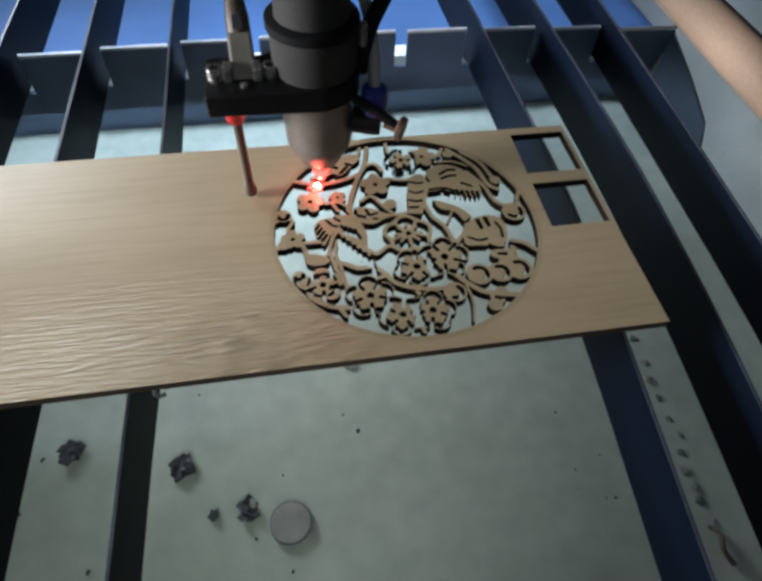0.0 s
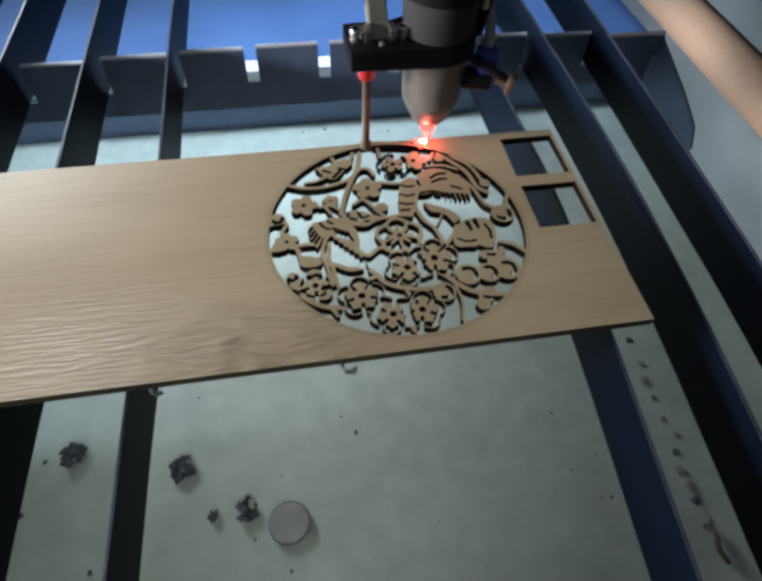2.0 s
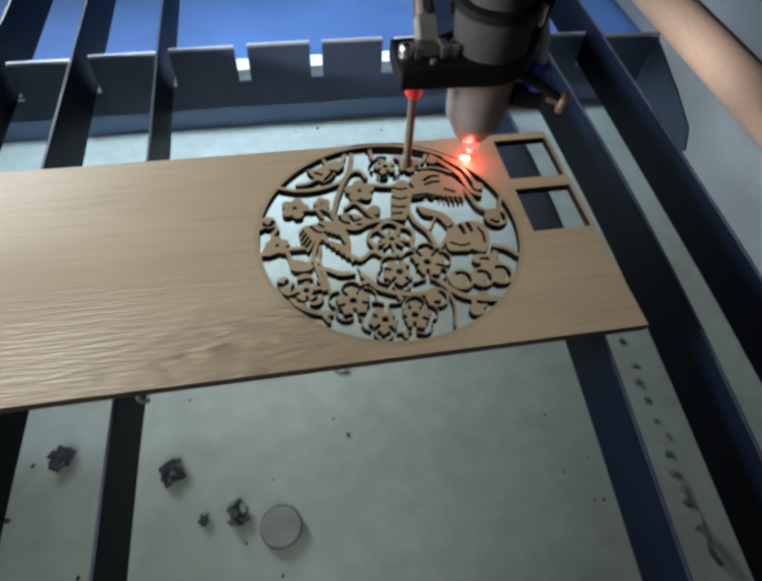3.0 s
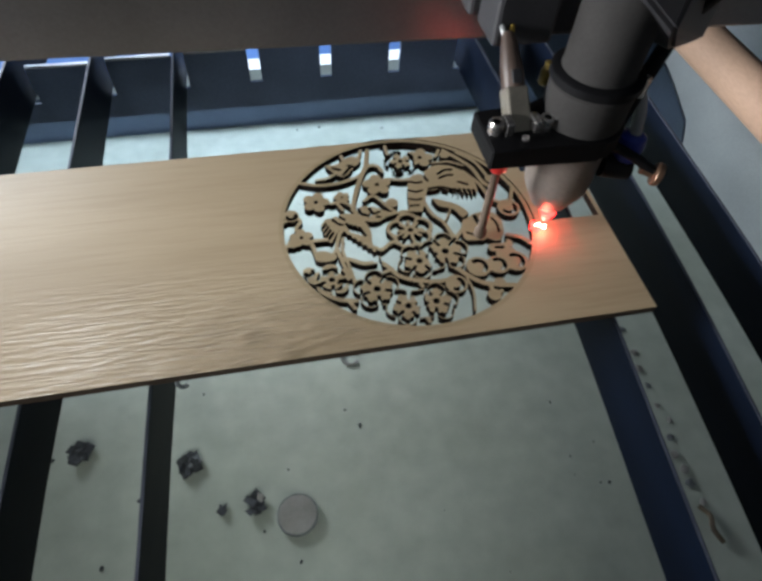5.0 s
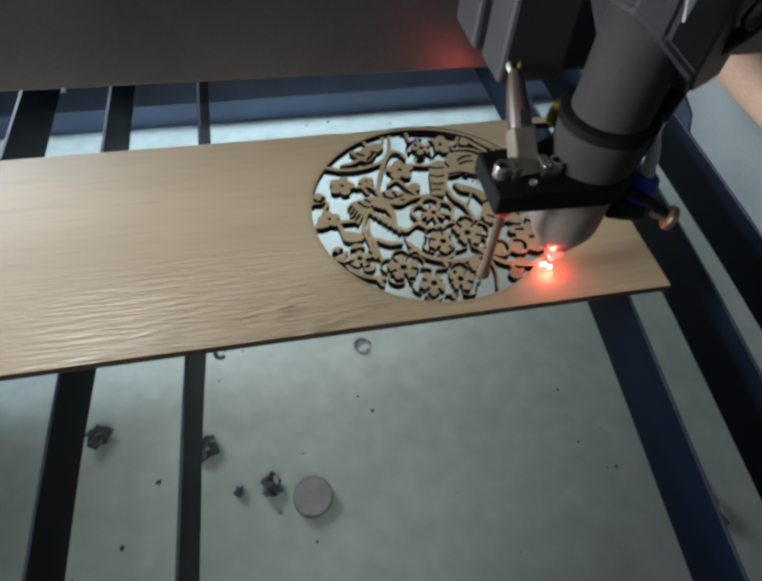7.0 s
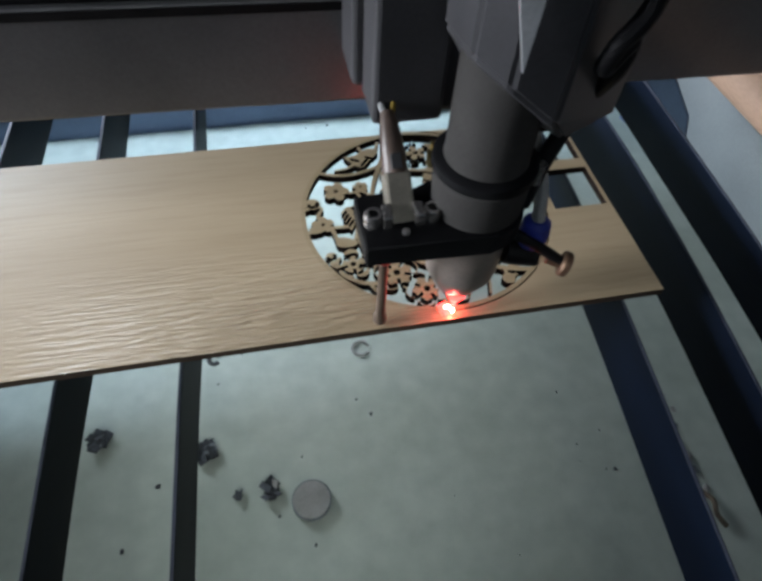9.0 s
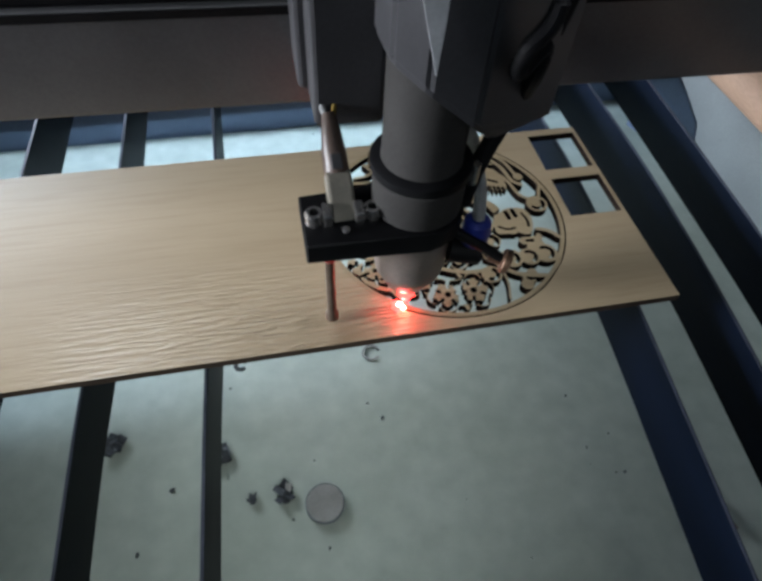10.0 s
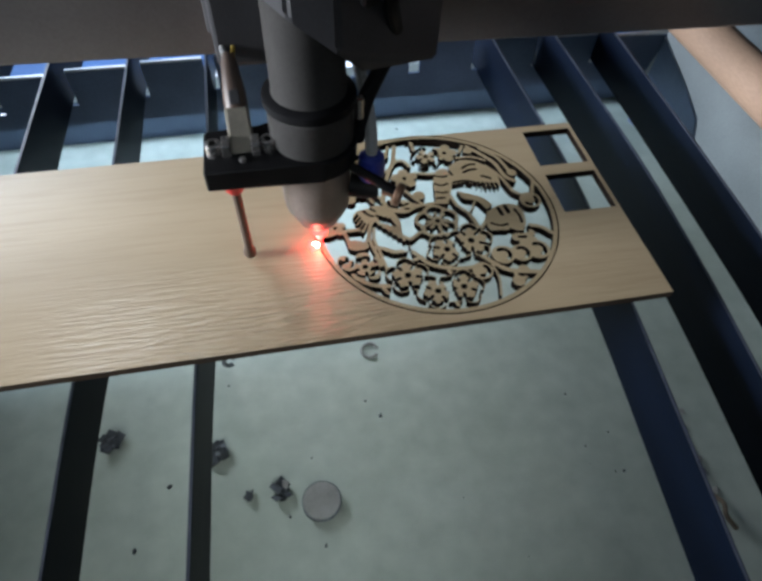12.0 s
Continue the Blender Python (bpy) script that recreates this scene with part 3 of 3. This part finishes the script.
def board_mesh(name, verts2, faces, walls, top, low, parent=None, label="", wood=M_wood):
    n = len(verts2)
    vs = [(x, y, top) for x, y in verts2] + [(x, y, low) for x, y in verts2]
    fs = list(faces) + [tuple(v + n for v in reversed(f)) for f in faces]
    first_wall = len(fs)
    fs += [(b_, a, a + n, b_ + n) for a, b_ in walls]
    me = bpy.data.meshes.new(name)
    me.from_pydata(vs, [], fs)
    me.materials.append(wood), me.materials.append(M_char)
    for i in range(first_wall, len(fs)):
        me.polygons[i].material_index = 1
    ob = new(name, me)
    ob.parent = parent
    if label:
        ob["label"] = label
    return ob


BOARD_LOW = -.0034
board = tagged(new("plywood_board"), "oak-faced plywood board with laser-cut fretwork, lying on the blades", "board")
vd, fd, wd = extrude_field(F.field(), F.axis, 0, BOARD_LOW)
board_mesh("fretwork_disc", vd, fd, wd, 0, BOARD_LOW, board, "round smoke-stained fretwork of birds and plum blossom with charred edges", M_smoked)


def sheet():
    """The board round the disc, with two square cut-outs: one welded solid."""
    X0, X1, Y0, Y1, n, ro = -.30, .0812, -.0539, .0541, 144, KERF_OUT / 1000
    loops = [[(X0, Y0), (X1, Y0), (X1, Y1), (X0, Y1)], [(CX / 1000 + ro * math.cos(2 * math.pi * i / n), CY / 1000 + ro * math.sin(2 * math.pi * i / n)) for i in range(n)]]
    loops += [[(.0553, y0), (.0795, y0), (.0795, y1), (.0553, y1)] for y0, y1 in ((-.0058, .0183), (.0246, .0498))]
    bm, edges = bmesh.new(), []
    for ring in loops:
        vs = [bm.verts.new((x, y, 0)) for x, y in ring]
        edges += [bm.edges.new((a, c)) for a, c in zip(vs, vs[1:] + vs[:1])]
    bmesh.ops.triangle_fill(bm, use_beauty=True, use_dissolve=False, edges=edges, normal=(0, 0, 1))
    top = bm.faces[:]
    low = bmesh.ops.extrude_face_region(bm, geom=top)["geom"]
    bmesh.ops.translate(bm, verts=[v for v in low if isinstance(v, bmesh.types.BMVert)], vec=(0, 0, BOARD_LOW))
    bmesh.ops.recalc_face_normals(bm, faces=bm.faces[:])
    for f_ in bm.faces:
        c = f_.calc_center_median()
        outer = c.x < X0 + 1e-4 or c.x > X1 - 1e-4 or c.y < Y0 + 1e-4 or c.y > Y1 - 1e-4
        f_.material_index = 0 if abs(f_.normal.z) > .5 else 2 if outer else 1
    return bm


board_sheet = part("sheet", sheet(), M_wood, board, "oak-faced sheet with two square cut-outs")
board_sheet.data.materials.append(M_char), board_sheet.data.materials.append(M_ply)

# the ring of wood in the path of the beam: each short piece is burnt away as the laser passes
KERF_N = 90
kerf = []
for i in range(KERF_N):
    a0, a1 = 2 * math.pi * i / KERF_N, 2 * math.pi * (i + 1) / KERF_N
    pts = []
    for r in (KERF_IN - 0.02, KERF_OUT + 0.02):
        for a in (a0, (a0 + a1) / 2, a1):
            pts.append(((CX + r * math.cos(a)) / 1000, (CY + r * math.sin(a)) / 1000))
    kerf.append(board_mesh("kerf_piece", np.array(pts), [(0, 3, 4, 1), (1, 4, 5, 2)], [(0, 3), (3, 4), (4, 5), (5, 2), (2, 1), (1, 0)], 0, BOARD_LOW, board))


# ---- the laser head and its gantry ----
head = tagged(new("laser_head"), "grey laser head with black bracket, probe and hoses", "laser head")
mm = 0.001
part("nozzle", lathe([(4.6 * mm, 10.5 * mm), (6.4 * mm, 10.8 * mm), (7.4 * mm, 12 * mm), (10.6 * mm, 18.5 * mm), (11.8 * mm, 21 * mm), (12.3 * mm, 24 * mm), (12.6 * mm, 43.5 * mm)]), M_nozzle, head, "warm grey conical nozzle", True)
# clamp bracket: a flat bar with a straight front that ends in a half round about the barrel
bm = bmesh.new()
ring = [(-36, -14.2), (2, -14.8)] + [(15 * math.cos(a), 15 * math.sin(a)) for a in np.linspace(-1.35, 1.7, 18)] + [(-10, 11.5), (-17, 7.5), (-36, 7.5)]
lo, hi = [[bm.verts.new((x * mm, y * mm, z * mm)) for x, y in ring] for z in (43.2, 51)]
bm.faces.new(lo[::-1]), bm.faces.new(hi)
for i in range(len(ring)):
    k = (i + 1) % len(ring)
    bm.faces.new((lo[i], lo[k], hi[k], hi[i]))
bmesh.ops.bevel(bm, geom=bm.edges[:], offset=.0006, segments=1, affect="EDGES")
bracket = part("bracket", bm, M_black, head, "black anodised clamp bracket")
for bx in (-32.3, -14.8):
    inner = 1 if bx < -25 else -1
    part("bolt", lathe([(2.7 * mm, 50.5 * mm), (2.7 * mm, 54.6 * mm), (2.4 * mm, 55.2 * mm), (1.5 * mm, 55.2 * mm), (1.5 * mm, 53 * mm)], 16, m=pose(bx * mm, -4.5 * mm, 0)), M_steel, bracket, "bright socket-head bolt", True)
    part("hex_socket", lathe([(1.45 * mm, 52.9 * mm), (1.45 * mm, 54.4 * mm)], 6, m=pose(bx * mm, -4.5 * mm, 0)), M_black, bracket, "dark hex socket")
    x0, x1 = sorted((bx + inner * 2.6, bx + inner * 5.4))
    part("washer_block", slab(x0 * mm, x1 * mm, -7.5 * mm, -1.5 * mm, 50.9 * mm, 55.4 * mm, .0004), M_steel, bracket, "bright steel clamp block")
part("set_screw", lathe([(1.1 * mm, 50.8 * mm), (1.1 * mm, 51.9 * mm), (.6 * mm, 52.1 * mm)], 12, m=pose(-23.5 * mm, -9.5 * mm, 0)), M_steel, bracket, "small bright set screw", True)
part("barrel", lathe([(13.2 * mm, 50.5 * mm), (14.0 * mm, 52 * mm), (14.1 * mm, 64 * mm), (13.2 * mm, 65 * mm)]), M_barrel, head, "grey anodised lens barrel", True)
part("seal_ring", lathe([(13.8 * mm, 64.8 * mm), (15.0 * mm, 65.6 * mm), (15.0 * mm, 68.2 * mm), (13.8 * mm, 69 * mm)]), M_rubber, head, "black ring round the barrel", True)
part("tube", lathe([(12.4 * mm, 68 * mm), (11.8 * mm, 69.5 * mm), (11.6 * mm, 150 * mm), (11.0 * mm, 151 * mm)]), M_barrel, head, "", True)

probe = part("probe_rod", lathe([(1.9 * mm, 1.0 * mm), (2.5 * mm, 1.8 * mm), (2.5 * mm, 4.4 * mm), (1.7 * mm, 5.6 * mm), (1.6 * mm, 40 * mm)], 20, m=pose(-28.4 * mm, -5.5 * mm, 0)), M_rod, head, "bronzed probe rod", True)
part("collar", lathe([(2.4 * mm, 35 * mm), (3.4 * mm, 36.5 * mm), (3.8 * mm, 43.6 * mm)], 20, m=pose(-28.4 * mm, -5.5 * mm, 0)), M_red, probe, "red plastic collar", True)
# the cable connector stands in the bracket and leans back, away from the nozzle
LEAN = pose(-23.3 * mm, -1.5 * mm, 50.2 * mm, -47, 0, 2)


def leaning(bm):
    bmesh.ops.transform(bm, matrix=LEAN, verts=bm.verts[:])
    return bm


connector = part("connector", leaning(slab(-3.9 * mm, 3.9 * mm, -3.4 * mm, 3.4 * mm, -3 * mm, 12.5 * mm, .0009)), M_beige, head, "pale translucent plastic cable connector")
part("shell", leaning(lathe([(3.9 * mm, 12 * mm), (3.8 * mm, 18 * mm), (2.8 * mm, 26 * mm), (1.9 * mm, 30 * mm)], 16)), M_sleeve, connector, "brown heat-shrink sleeve", True)
part("socket", leaning(slab(-1.7 * mm, 1.7 * mm, -4.1 * mm, -3.2 * mm, 13 * mm, 17.5 * mm, .0003)), M_dark, connector, "dark socket")
part("lead", leaning(hose([(-.9 * mm, 0, 28 * mm), (-1.6 * mm, .6 * mm, 33 * mm), (-1.4 * mm, 2 * mm, 39 * mm), (0, 6 * mm, 46 * mm)], .0010, 8, 5)), M_hose, connector, "pale thin lead", True)
part("lead", leaning(hose([(.9 * mm, 0, 28 * mm), (2.0 * mm, .4 * mm, 32 * mm), (2.6 * mm, 1.5 * mm, 38 * mm), (2 * mm, 6 * mm, 46 * mm)], .0009, 8, 5)), M_yellow, connector, "yellow thin lead", True)

fitting = part("air_fitting", lathe([(3.0 * mm, 35.5 * mm), (4.6 * mm, 37 * mm), (4.9 * mm, 42 * mm), (4.4 * mm, 45.5 * mm), (2.8 * mm, 46.8 * mm)], 20, m=pose(19.2 * mm, -6.5 * mm, 0)), M_bluecap, head, "blue plastic push-in air fitting", True)
part("elbow", hose([(11.5 * mm, -6 * mm, 33.5 * mm), (15.5 * mm, -7 * mm, 33 * mm), (21.5 * mm, -8 * mm, 32.5 * mm)], .0046, 12, 5), M_black, fitting, "black elbow", True)
part("air_hose", hose([(19.2 * mm, -6.5 * mm, 46 * mm), (19.5 * mm, -2 * mm, 55 * mm), (18.5 * mm, 7 * mm, 64 * mm), (16.5 * mm, 22 * mm, 74 * mm)], .0021, 10, 6), M_hose, fitting, "milky air hose", True)
pointer = part("pointer_arm", hose([(12 * mm, -8 * mm, 43 * mm), (19 * mm, -12.5 * mm, 40.5 * mm), (26 * mm, -16 * mm, 36.5 * mm)], .0018, 10, 5), M_black, head, "thin black arm of the red-dot pointer", True)
turn = Vector((1, -.55, -.2)).to_track_quat("Z", "Y").to_matrix().to_4x4()
part("pointer_knob", lathe([(2.0 * mm, -6 * mm), (2.0 * mm, -1.6 * mm), (3.7 * mm, -1.3 * mm), (4.2 * mm, -.8 * mm), (4.2 * mm, .8 * mm), (3.7 * mm, 1.3 * mm), (1.6 * mm, 1.3 * mm), (1.6 * mm, .6 * mm)], 22, m=pose(27.2 * mm, -16.6 * mm, 35.8 * mm) @ turn), M_brass, pointer, "tarnished brown brass knob", True)
part("end_stop", lathe([(1.4 * mm, 57 * mm), (2.2 * mm, 57.8 * mm), (2.2 * mm, 62 * mm), (1.5 * mm, 63 * mm), (1.5 * mm, 65 * mm)], 16, m=pose(-11.3 * mm, 10.8 * mm, 0)), M_yellow, head, "small yellow plastic end stop", True)
part("power_cable", hose([(15 * mm, -1 * mm, 49 * mm), (16.2 * mm, -1 * mm, 57 * mm), (18.5 * mm, .5 * mm, 64 * mm), (25 * mm, 5 * mm, 74 * mm), (32 * mm, 9 * mm, 88 * mm), (37 * mm, 9 * mm, 112 * mm), (38 * mm, 10 * mm, 150 * mm)], .0027, 12, 6), M_rubber, head, "black power cable", True)
part("cable_loop", hose([(19 * mm, -16 * mm, 150 * mm), (21 * mm, -15 * mm, 118 * mm), (15.5 * mm, -16 * mm, 108 * mm), (16 * mm, -14 * mm, 102 * mm), (22 * mm, -11 * mm, 106 * mm), (23 * mm, -9 * mm, 98 * mm), (27 * mm, 1 * mm, 86 * mm)], .0022, 10, 6), M_rubber, head, "black loop of slack cable", True)
part("cable_clip", lathe([(1.7 * mm, 0), (1.7 * mm, 7 * mm)], 10, m=pose(15.2 * mm, -4 * mm, 60 * mm)), M_steel, head, "bright steel clip")

carriage = part("carriage", slab(-12 * mm, 46 * mm, 24 * mm, 62 * mm, 66 * mm, 160 * mm, .002), M_dark, head, "dark grey cast carriage")
part("side_block", slab(-28 * mm, -6.5 * mm, 22 * mm, 40 * mm, 64.5 * mm, 160 * mm, .0015), M_dark, carriage)
part("rear_plate", slab(-31 * mm, 40 * mm, 40.2 * mm, 62 * mm, 66 * mm, 160 * mm, .0015), M_dark, carriage)
# pale tapered strip in front of the tube: its lit left side as a shape
bm = bmesh.new()
for x, y, z in ((-10, -15.2, 165), (-3.5, -16.4, 165), (-9.5, -15.0, 122), (-4, -16.2, 116), (-4.6, -16.0, 104)):
    bm.verts.new((x * mm, y * mm, z * mm)), bm.verts.new((x * mm, (y - .9) * mm, z * mm))
bmesh.ops.convex_hull(bm, input=bm.verts[:])
part("tube_highlight", bm, M_strip, carriage, "pale wedge standing for the lit left side of the tube")
# sloped housing beside the tube: its lower edge falls towards the far side
bm, crown = bmesh.new(), 165 * mm
for x, y, z in ((-13, -8, 103), (-5, -14.5, 98), (8, -15.5, 88), (17, -7, 77), (45, 14, 67), (45, 23.8, 65), (4, 23.8, 74), (-12, 16, 98)):
    bm.verts.new((x * mm, y * mm, z * mm)), bm.verts.new((x * mm, y * mm, crown))
bmesh.ops.convex_hull(bm, input=bm.verts[:])
bmesh.ops.recalc_face_normals(bm, faces=bm.faces[:])
bmesh.ops.dissolve_limit(bm, angle_limit=.02, verts=bm.verts[:], edges=bm.edges[:])
bmesh.ops.bevel(bm, geom=bm.edges[:], offset=.0012, segments=2, affect="EDGES")
part("housing", bm, M_dark, head, "dark grey sloped housing beside the tube")

spark = part("spark", crumb(1.05 * mm, 0.8, 5), M_spark, head, "white-hot burning spot")
spark.location = (-2.5 * mm, -3.5 * mm, 0)
# flat emissive shape that imitates the red halo round the spot
flame = part("flame", crumb(3.6 * mm, 0.2, 9), M_flare, spark, "flat glowing shape standing for the red halo round the spot")
flame.location = (-.6 * mm, -.8 * mm, -.3 * mm)
tongue = part("flame_tongue", crumb(0.8 * mm, 1.3, 21), M_spark, spark, "bright tongue of flame")
tongue.location = (0.6 * mm, -3.2 * mm, 2.6 * mm)
# emissive cone in place of the red light thrown on the nozzle tip
part("nozzle_glow", lathe([(1.2 * mm, 3.8 * mm), (2.2 * mm, 6.4 * mm), (3.2 * mm, 8.3 * mm)], 14, m=pose(2 * mm, 0, 0)), M_flare, spark, "glowing cone standing for red light on the nozzle mouth", True)

gantry = tagged(new("gantry_beam"), "satin dark gantry beam across the bed", "beam")


def tilted(bm):
    bmesh.ops.transform(bm, matrix=Matrix.Rotation(radians(0.9), 4, "Y"), verts=bm.verts[:])
    return bm


part("beam", tilted(slab(-.6, .45, .065, .118, .0450, .0825, .0012)), M_beam, gantry)
part("top_cover", tilted(slab(-.6, .45, .0665, .118, .0826, .150, .0012)), M_black, gantry, "black cover along the top of the beam")
part("belt_cover", tilted(slab(-.6, .45, .0642, .0666, .0790, .0815)), M_black, gantry, "black belt strip")

# ---- scraps on the tray ----
def scrap(name, bm, material, x, y, label, category, group="", turn=0):
    ob = tagged(part(name, bm, material, smooth=True), label, category, group)
    ob.matrix_world = pose(x, y, TRAY, 0, 0, turn)
    return ob


def charred_lump(x, y, radius, seed, n):
    """A lump of charred wood: a burnt core with thin chips stuck to it at odd angles."""
    rng = random.Random(seed)
    lump = scrap("charred_offcut", crumb(radius * .6, .5, seed, 2), M_ash, x, y, "grey-black charred wood offcut lying on the tray", "offcut", "charred offcuts", 35 * seed)
    for i in range(n):
        a, d = 6.28 * i / n + rng.uniform(-.4, .4), radius * rng.uniform(.3, .7)
        w, l, h = radius * rng.uniform(.22, .42), radius * rng.uniform(.3, .55), radius * rng.uniform(.06, .12)
        m = pose(d * math.cos(a), d * math.sin(a), radius * rng.uniform(.16, .4), rng.uniform(-32, 32), rng.uniform(-32, 32), rng.uniform(0, 180))
        bm = slab(-w, w, -l, l, -h, h)
        for v in bm.verts:
            v.co += Vector([rng.uniform(-.08, .08) * radius for _ in range(3)])
            v.co = m @ v.co
            v.co.z = max(v.co.z, 0)
        pale = i == n - 1
        part("chip", bm, (M_disc if seed == 13 else M_dust) if pale else M_ash, lump, "paler grey chip" if pale else "")


charred_lump(-.2024, .0157, .0085, 11, 8)
charred_lump(-.1331, -.0039, .0088, 12, 8)
charred_lump(-.0916, -.0379, .0082, 13, 6)
scrap("charred_offcut", crumb(.0042, .6, 31), M_ash, -.1129, -.0376, "small grey-black charred wood offcut lying on the tray", "offcut", "charred offcuts")
coin = scrap("round_offcut", lathe([(.0117, .0036), (.0119, .0040)], 40), M_disc, -.0667, -.0489, "round smoke-greyed wooden offcut with a darker rim, lying on the tray", "offcut")
# dark ring round the offcut in place of the shadow at its edge
part("shadow_rim", lathe([(.0126, 0), (.0128, .0004), (.0128, .0032), (.0119, .0038)], 40), M_dust, coin, "slate-grey rim standing for the offcut's shadow", True)
bm = hose([(.0062 * math.cos(a), .0062 * math.sin(a), .0010) for a in np.linspace(.2, 5.6, 12)], .0011, 8, 3)
scrap("ring_offcut", bm, M_disc, -.0165, .058, "open ring-shaped wooden offcut lying on the tray", "offcut")
chip = tagged(part("curled_chip", hose([(.0019 * math.cos(q), .0019 * math.sin(q), .0009) for q in np.linspace(0, 5.2, 9)], .0008, 8, 3), M_dust, smooth=True), "small grey curled chip stuck under the board's edge", "chip")
chip.matrix_world = pose(-.0905, -.0525, -.0058, 60, 0, 20)
for k in range(46):
    rng = random.Random(100 + k)
    fixed = [(-.0266, .0167), (-.0181, .0036), (.1208, -.0026), (-.2287, -.0189), (-.1637, -.0221), (-.2201, .0136), (-.1831, -.0583), (-.0674, -.0758), (.1389, -.0645), (-.0279, .3335), (-.005, .335), (.06, .325)]
    x, y = fixed[k] if k < len(fixed) else (rng.uniform(-.33, .17), rng.uniform(-.15, .33))
    r = rng.uniform(.0012, .0022) if k < len(fixed) else rng.uniform(.0004, .0012)
    scrap("ash_crumb", crumb(r, .5, 200 + k, 1), M_ash, x, y, "tiny dark crumb of ash on the tray", "crumb", "ash crumbs")
for k, y in enumerate([.047, .026, .012, -.003, -.019, -.031, -.043, -.055, -.066, -.075, -.088]):
    rng = random.Random(400 + k)
    scrap("swarf_scrap", crumb(rng.uniform(.0025, .0045), .35, 300 + k), M_disc if k % 3 else M_dust, .204 - .0125 * k / 10 + rng.uniform(-.004, .004), y, "small grey scrap beside the tray side", "scrap", "scraps along the tray")
scrap("bent_scrap", hose([(0, .012, .002), (.003, .005, .004), (0, -.003, .005), (.004, -.011, .002)], .0017, 8, 5), M_scrap, .190, -.102, "dusty brown bent scrap lying on the tray", "scrap")


# ---- what moves ----
# where the burning spot stands, time by time
SPOT = ((0, -.0333, .0272), (.3, -.0350, .0285), (.5, -.0390, .0305), (.8, -.0370, .0320), (1.0, -.0165, .0490), (1.2, -.0070, .0530), (1.5, .0052, .0542), (2.0, .0191, .0519), (2.5, .0295, .0470), (3.0, .0382, .0392), (3.6, .0466, .0260),
        (4.2, .0508, .0120), (5.0, .0511, -.0084), (5.5, .0500, -.0136), (6.0, .0449, -.0247), (6.5, .0427, -.0287), (7.0, .0346, -.0368), (7.6, .0243, -.0434), (8.3, .0112, -.0484), (9.0, -.0050, -.0489), (9.5, -.0197, -.0462),
        (10.0, -.0298, -.0408), (10.5, -.0360, -.0358), (11.0, -.0442, -.0280), (11.5, -.0508, -.0174), (12.0, -.0538, -.0080))


def cut_time(a):
    """When the spot passes the angle a (radians) on its way clockwise round the disc."""
    ts = [r[0] for r in SPOT if r[0] >= 1.2]
    turns = np.unwrap([math.atan2(r[2] - CY / 1000, r[1] - CX / 1000) for r in SPOT if r[0] >= 1.2])
    gone = (turns[0] - a) % (2 * math.pi)
    return float(np.interp(gone, turns[0] - turns, ts, right=99))


def motions():
    walk(head, [(t, pose(x + .0025, y + .0035, 0)) for t, x, y in SPOT])
    walk(gantry, [(t, pose(0, y + .001, 0)) for t, x, y in SPOT])
    for i, piece in enumerate(kerf):
        t = cut_time(2 * math.pi * (i + .5) / KERF_N)
        if 1.3 < t < 11.9:
            walk(piece, [(0, pose(0, 0, 0)), (t - .06, pose(0, 0, 0)), (t + .06, pose(0, 0, -.0027)), (12.0, pose(0, 0, -.0027))])


motions()
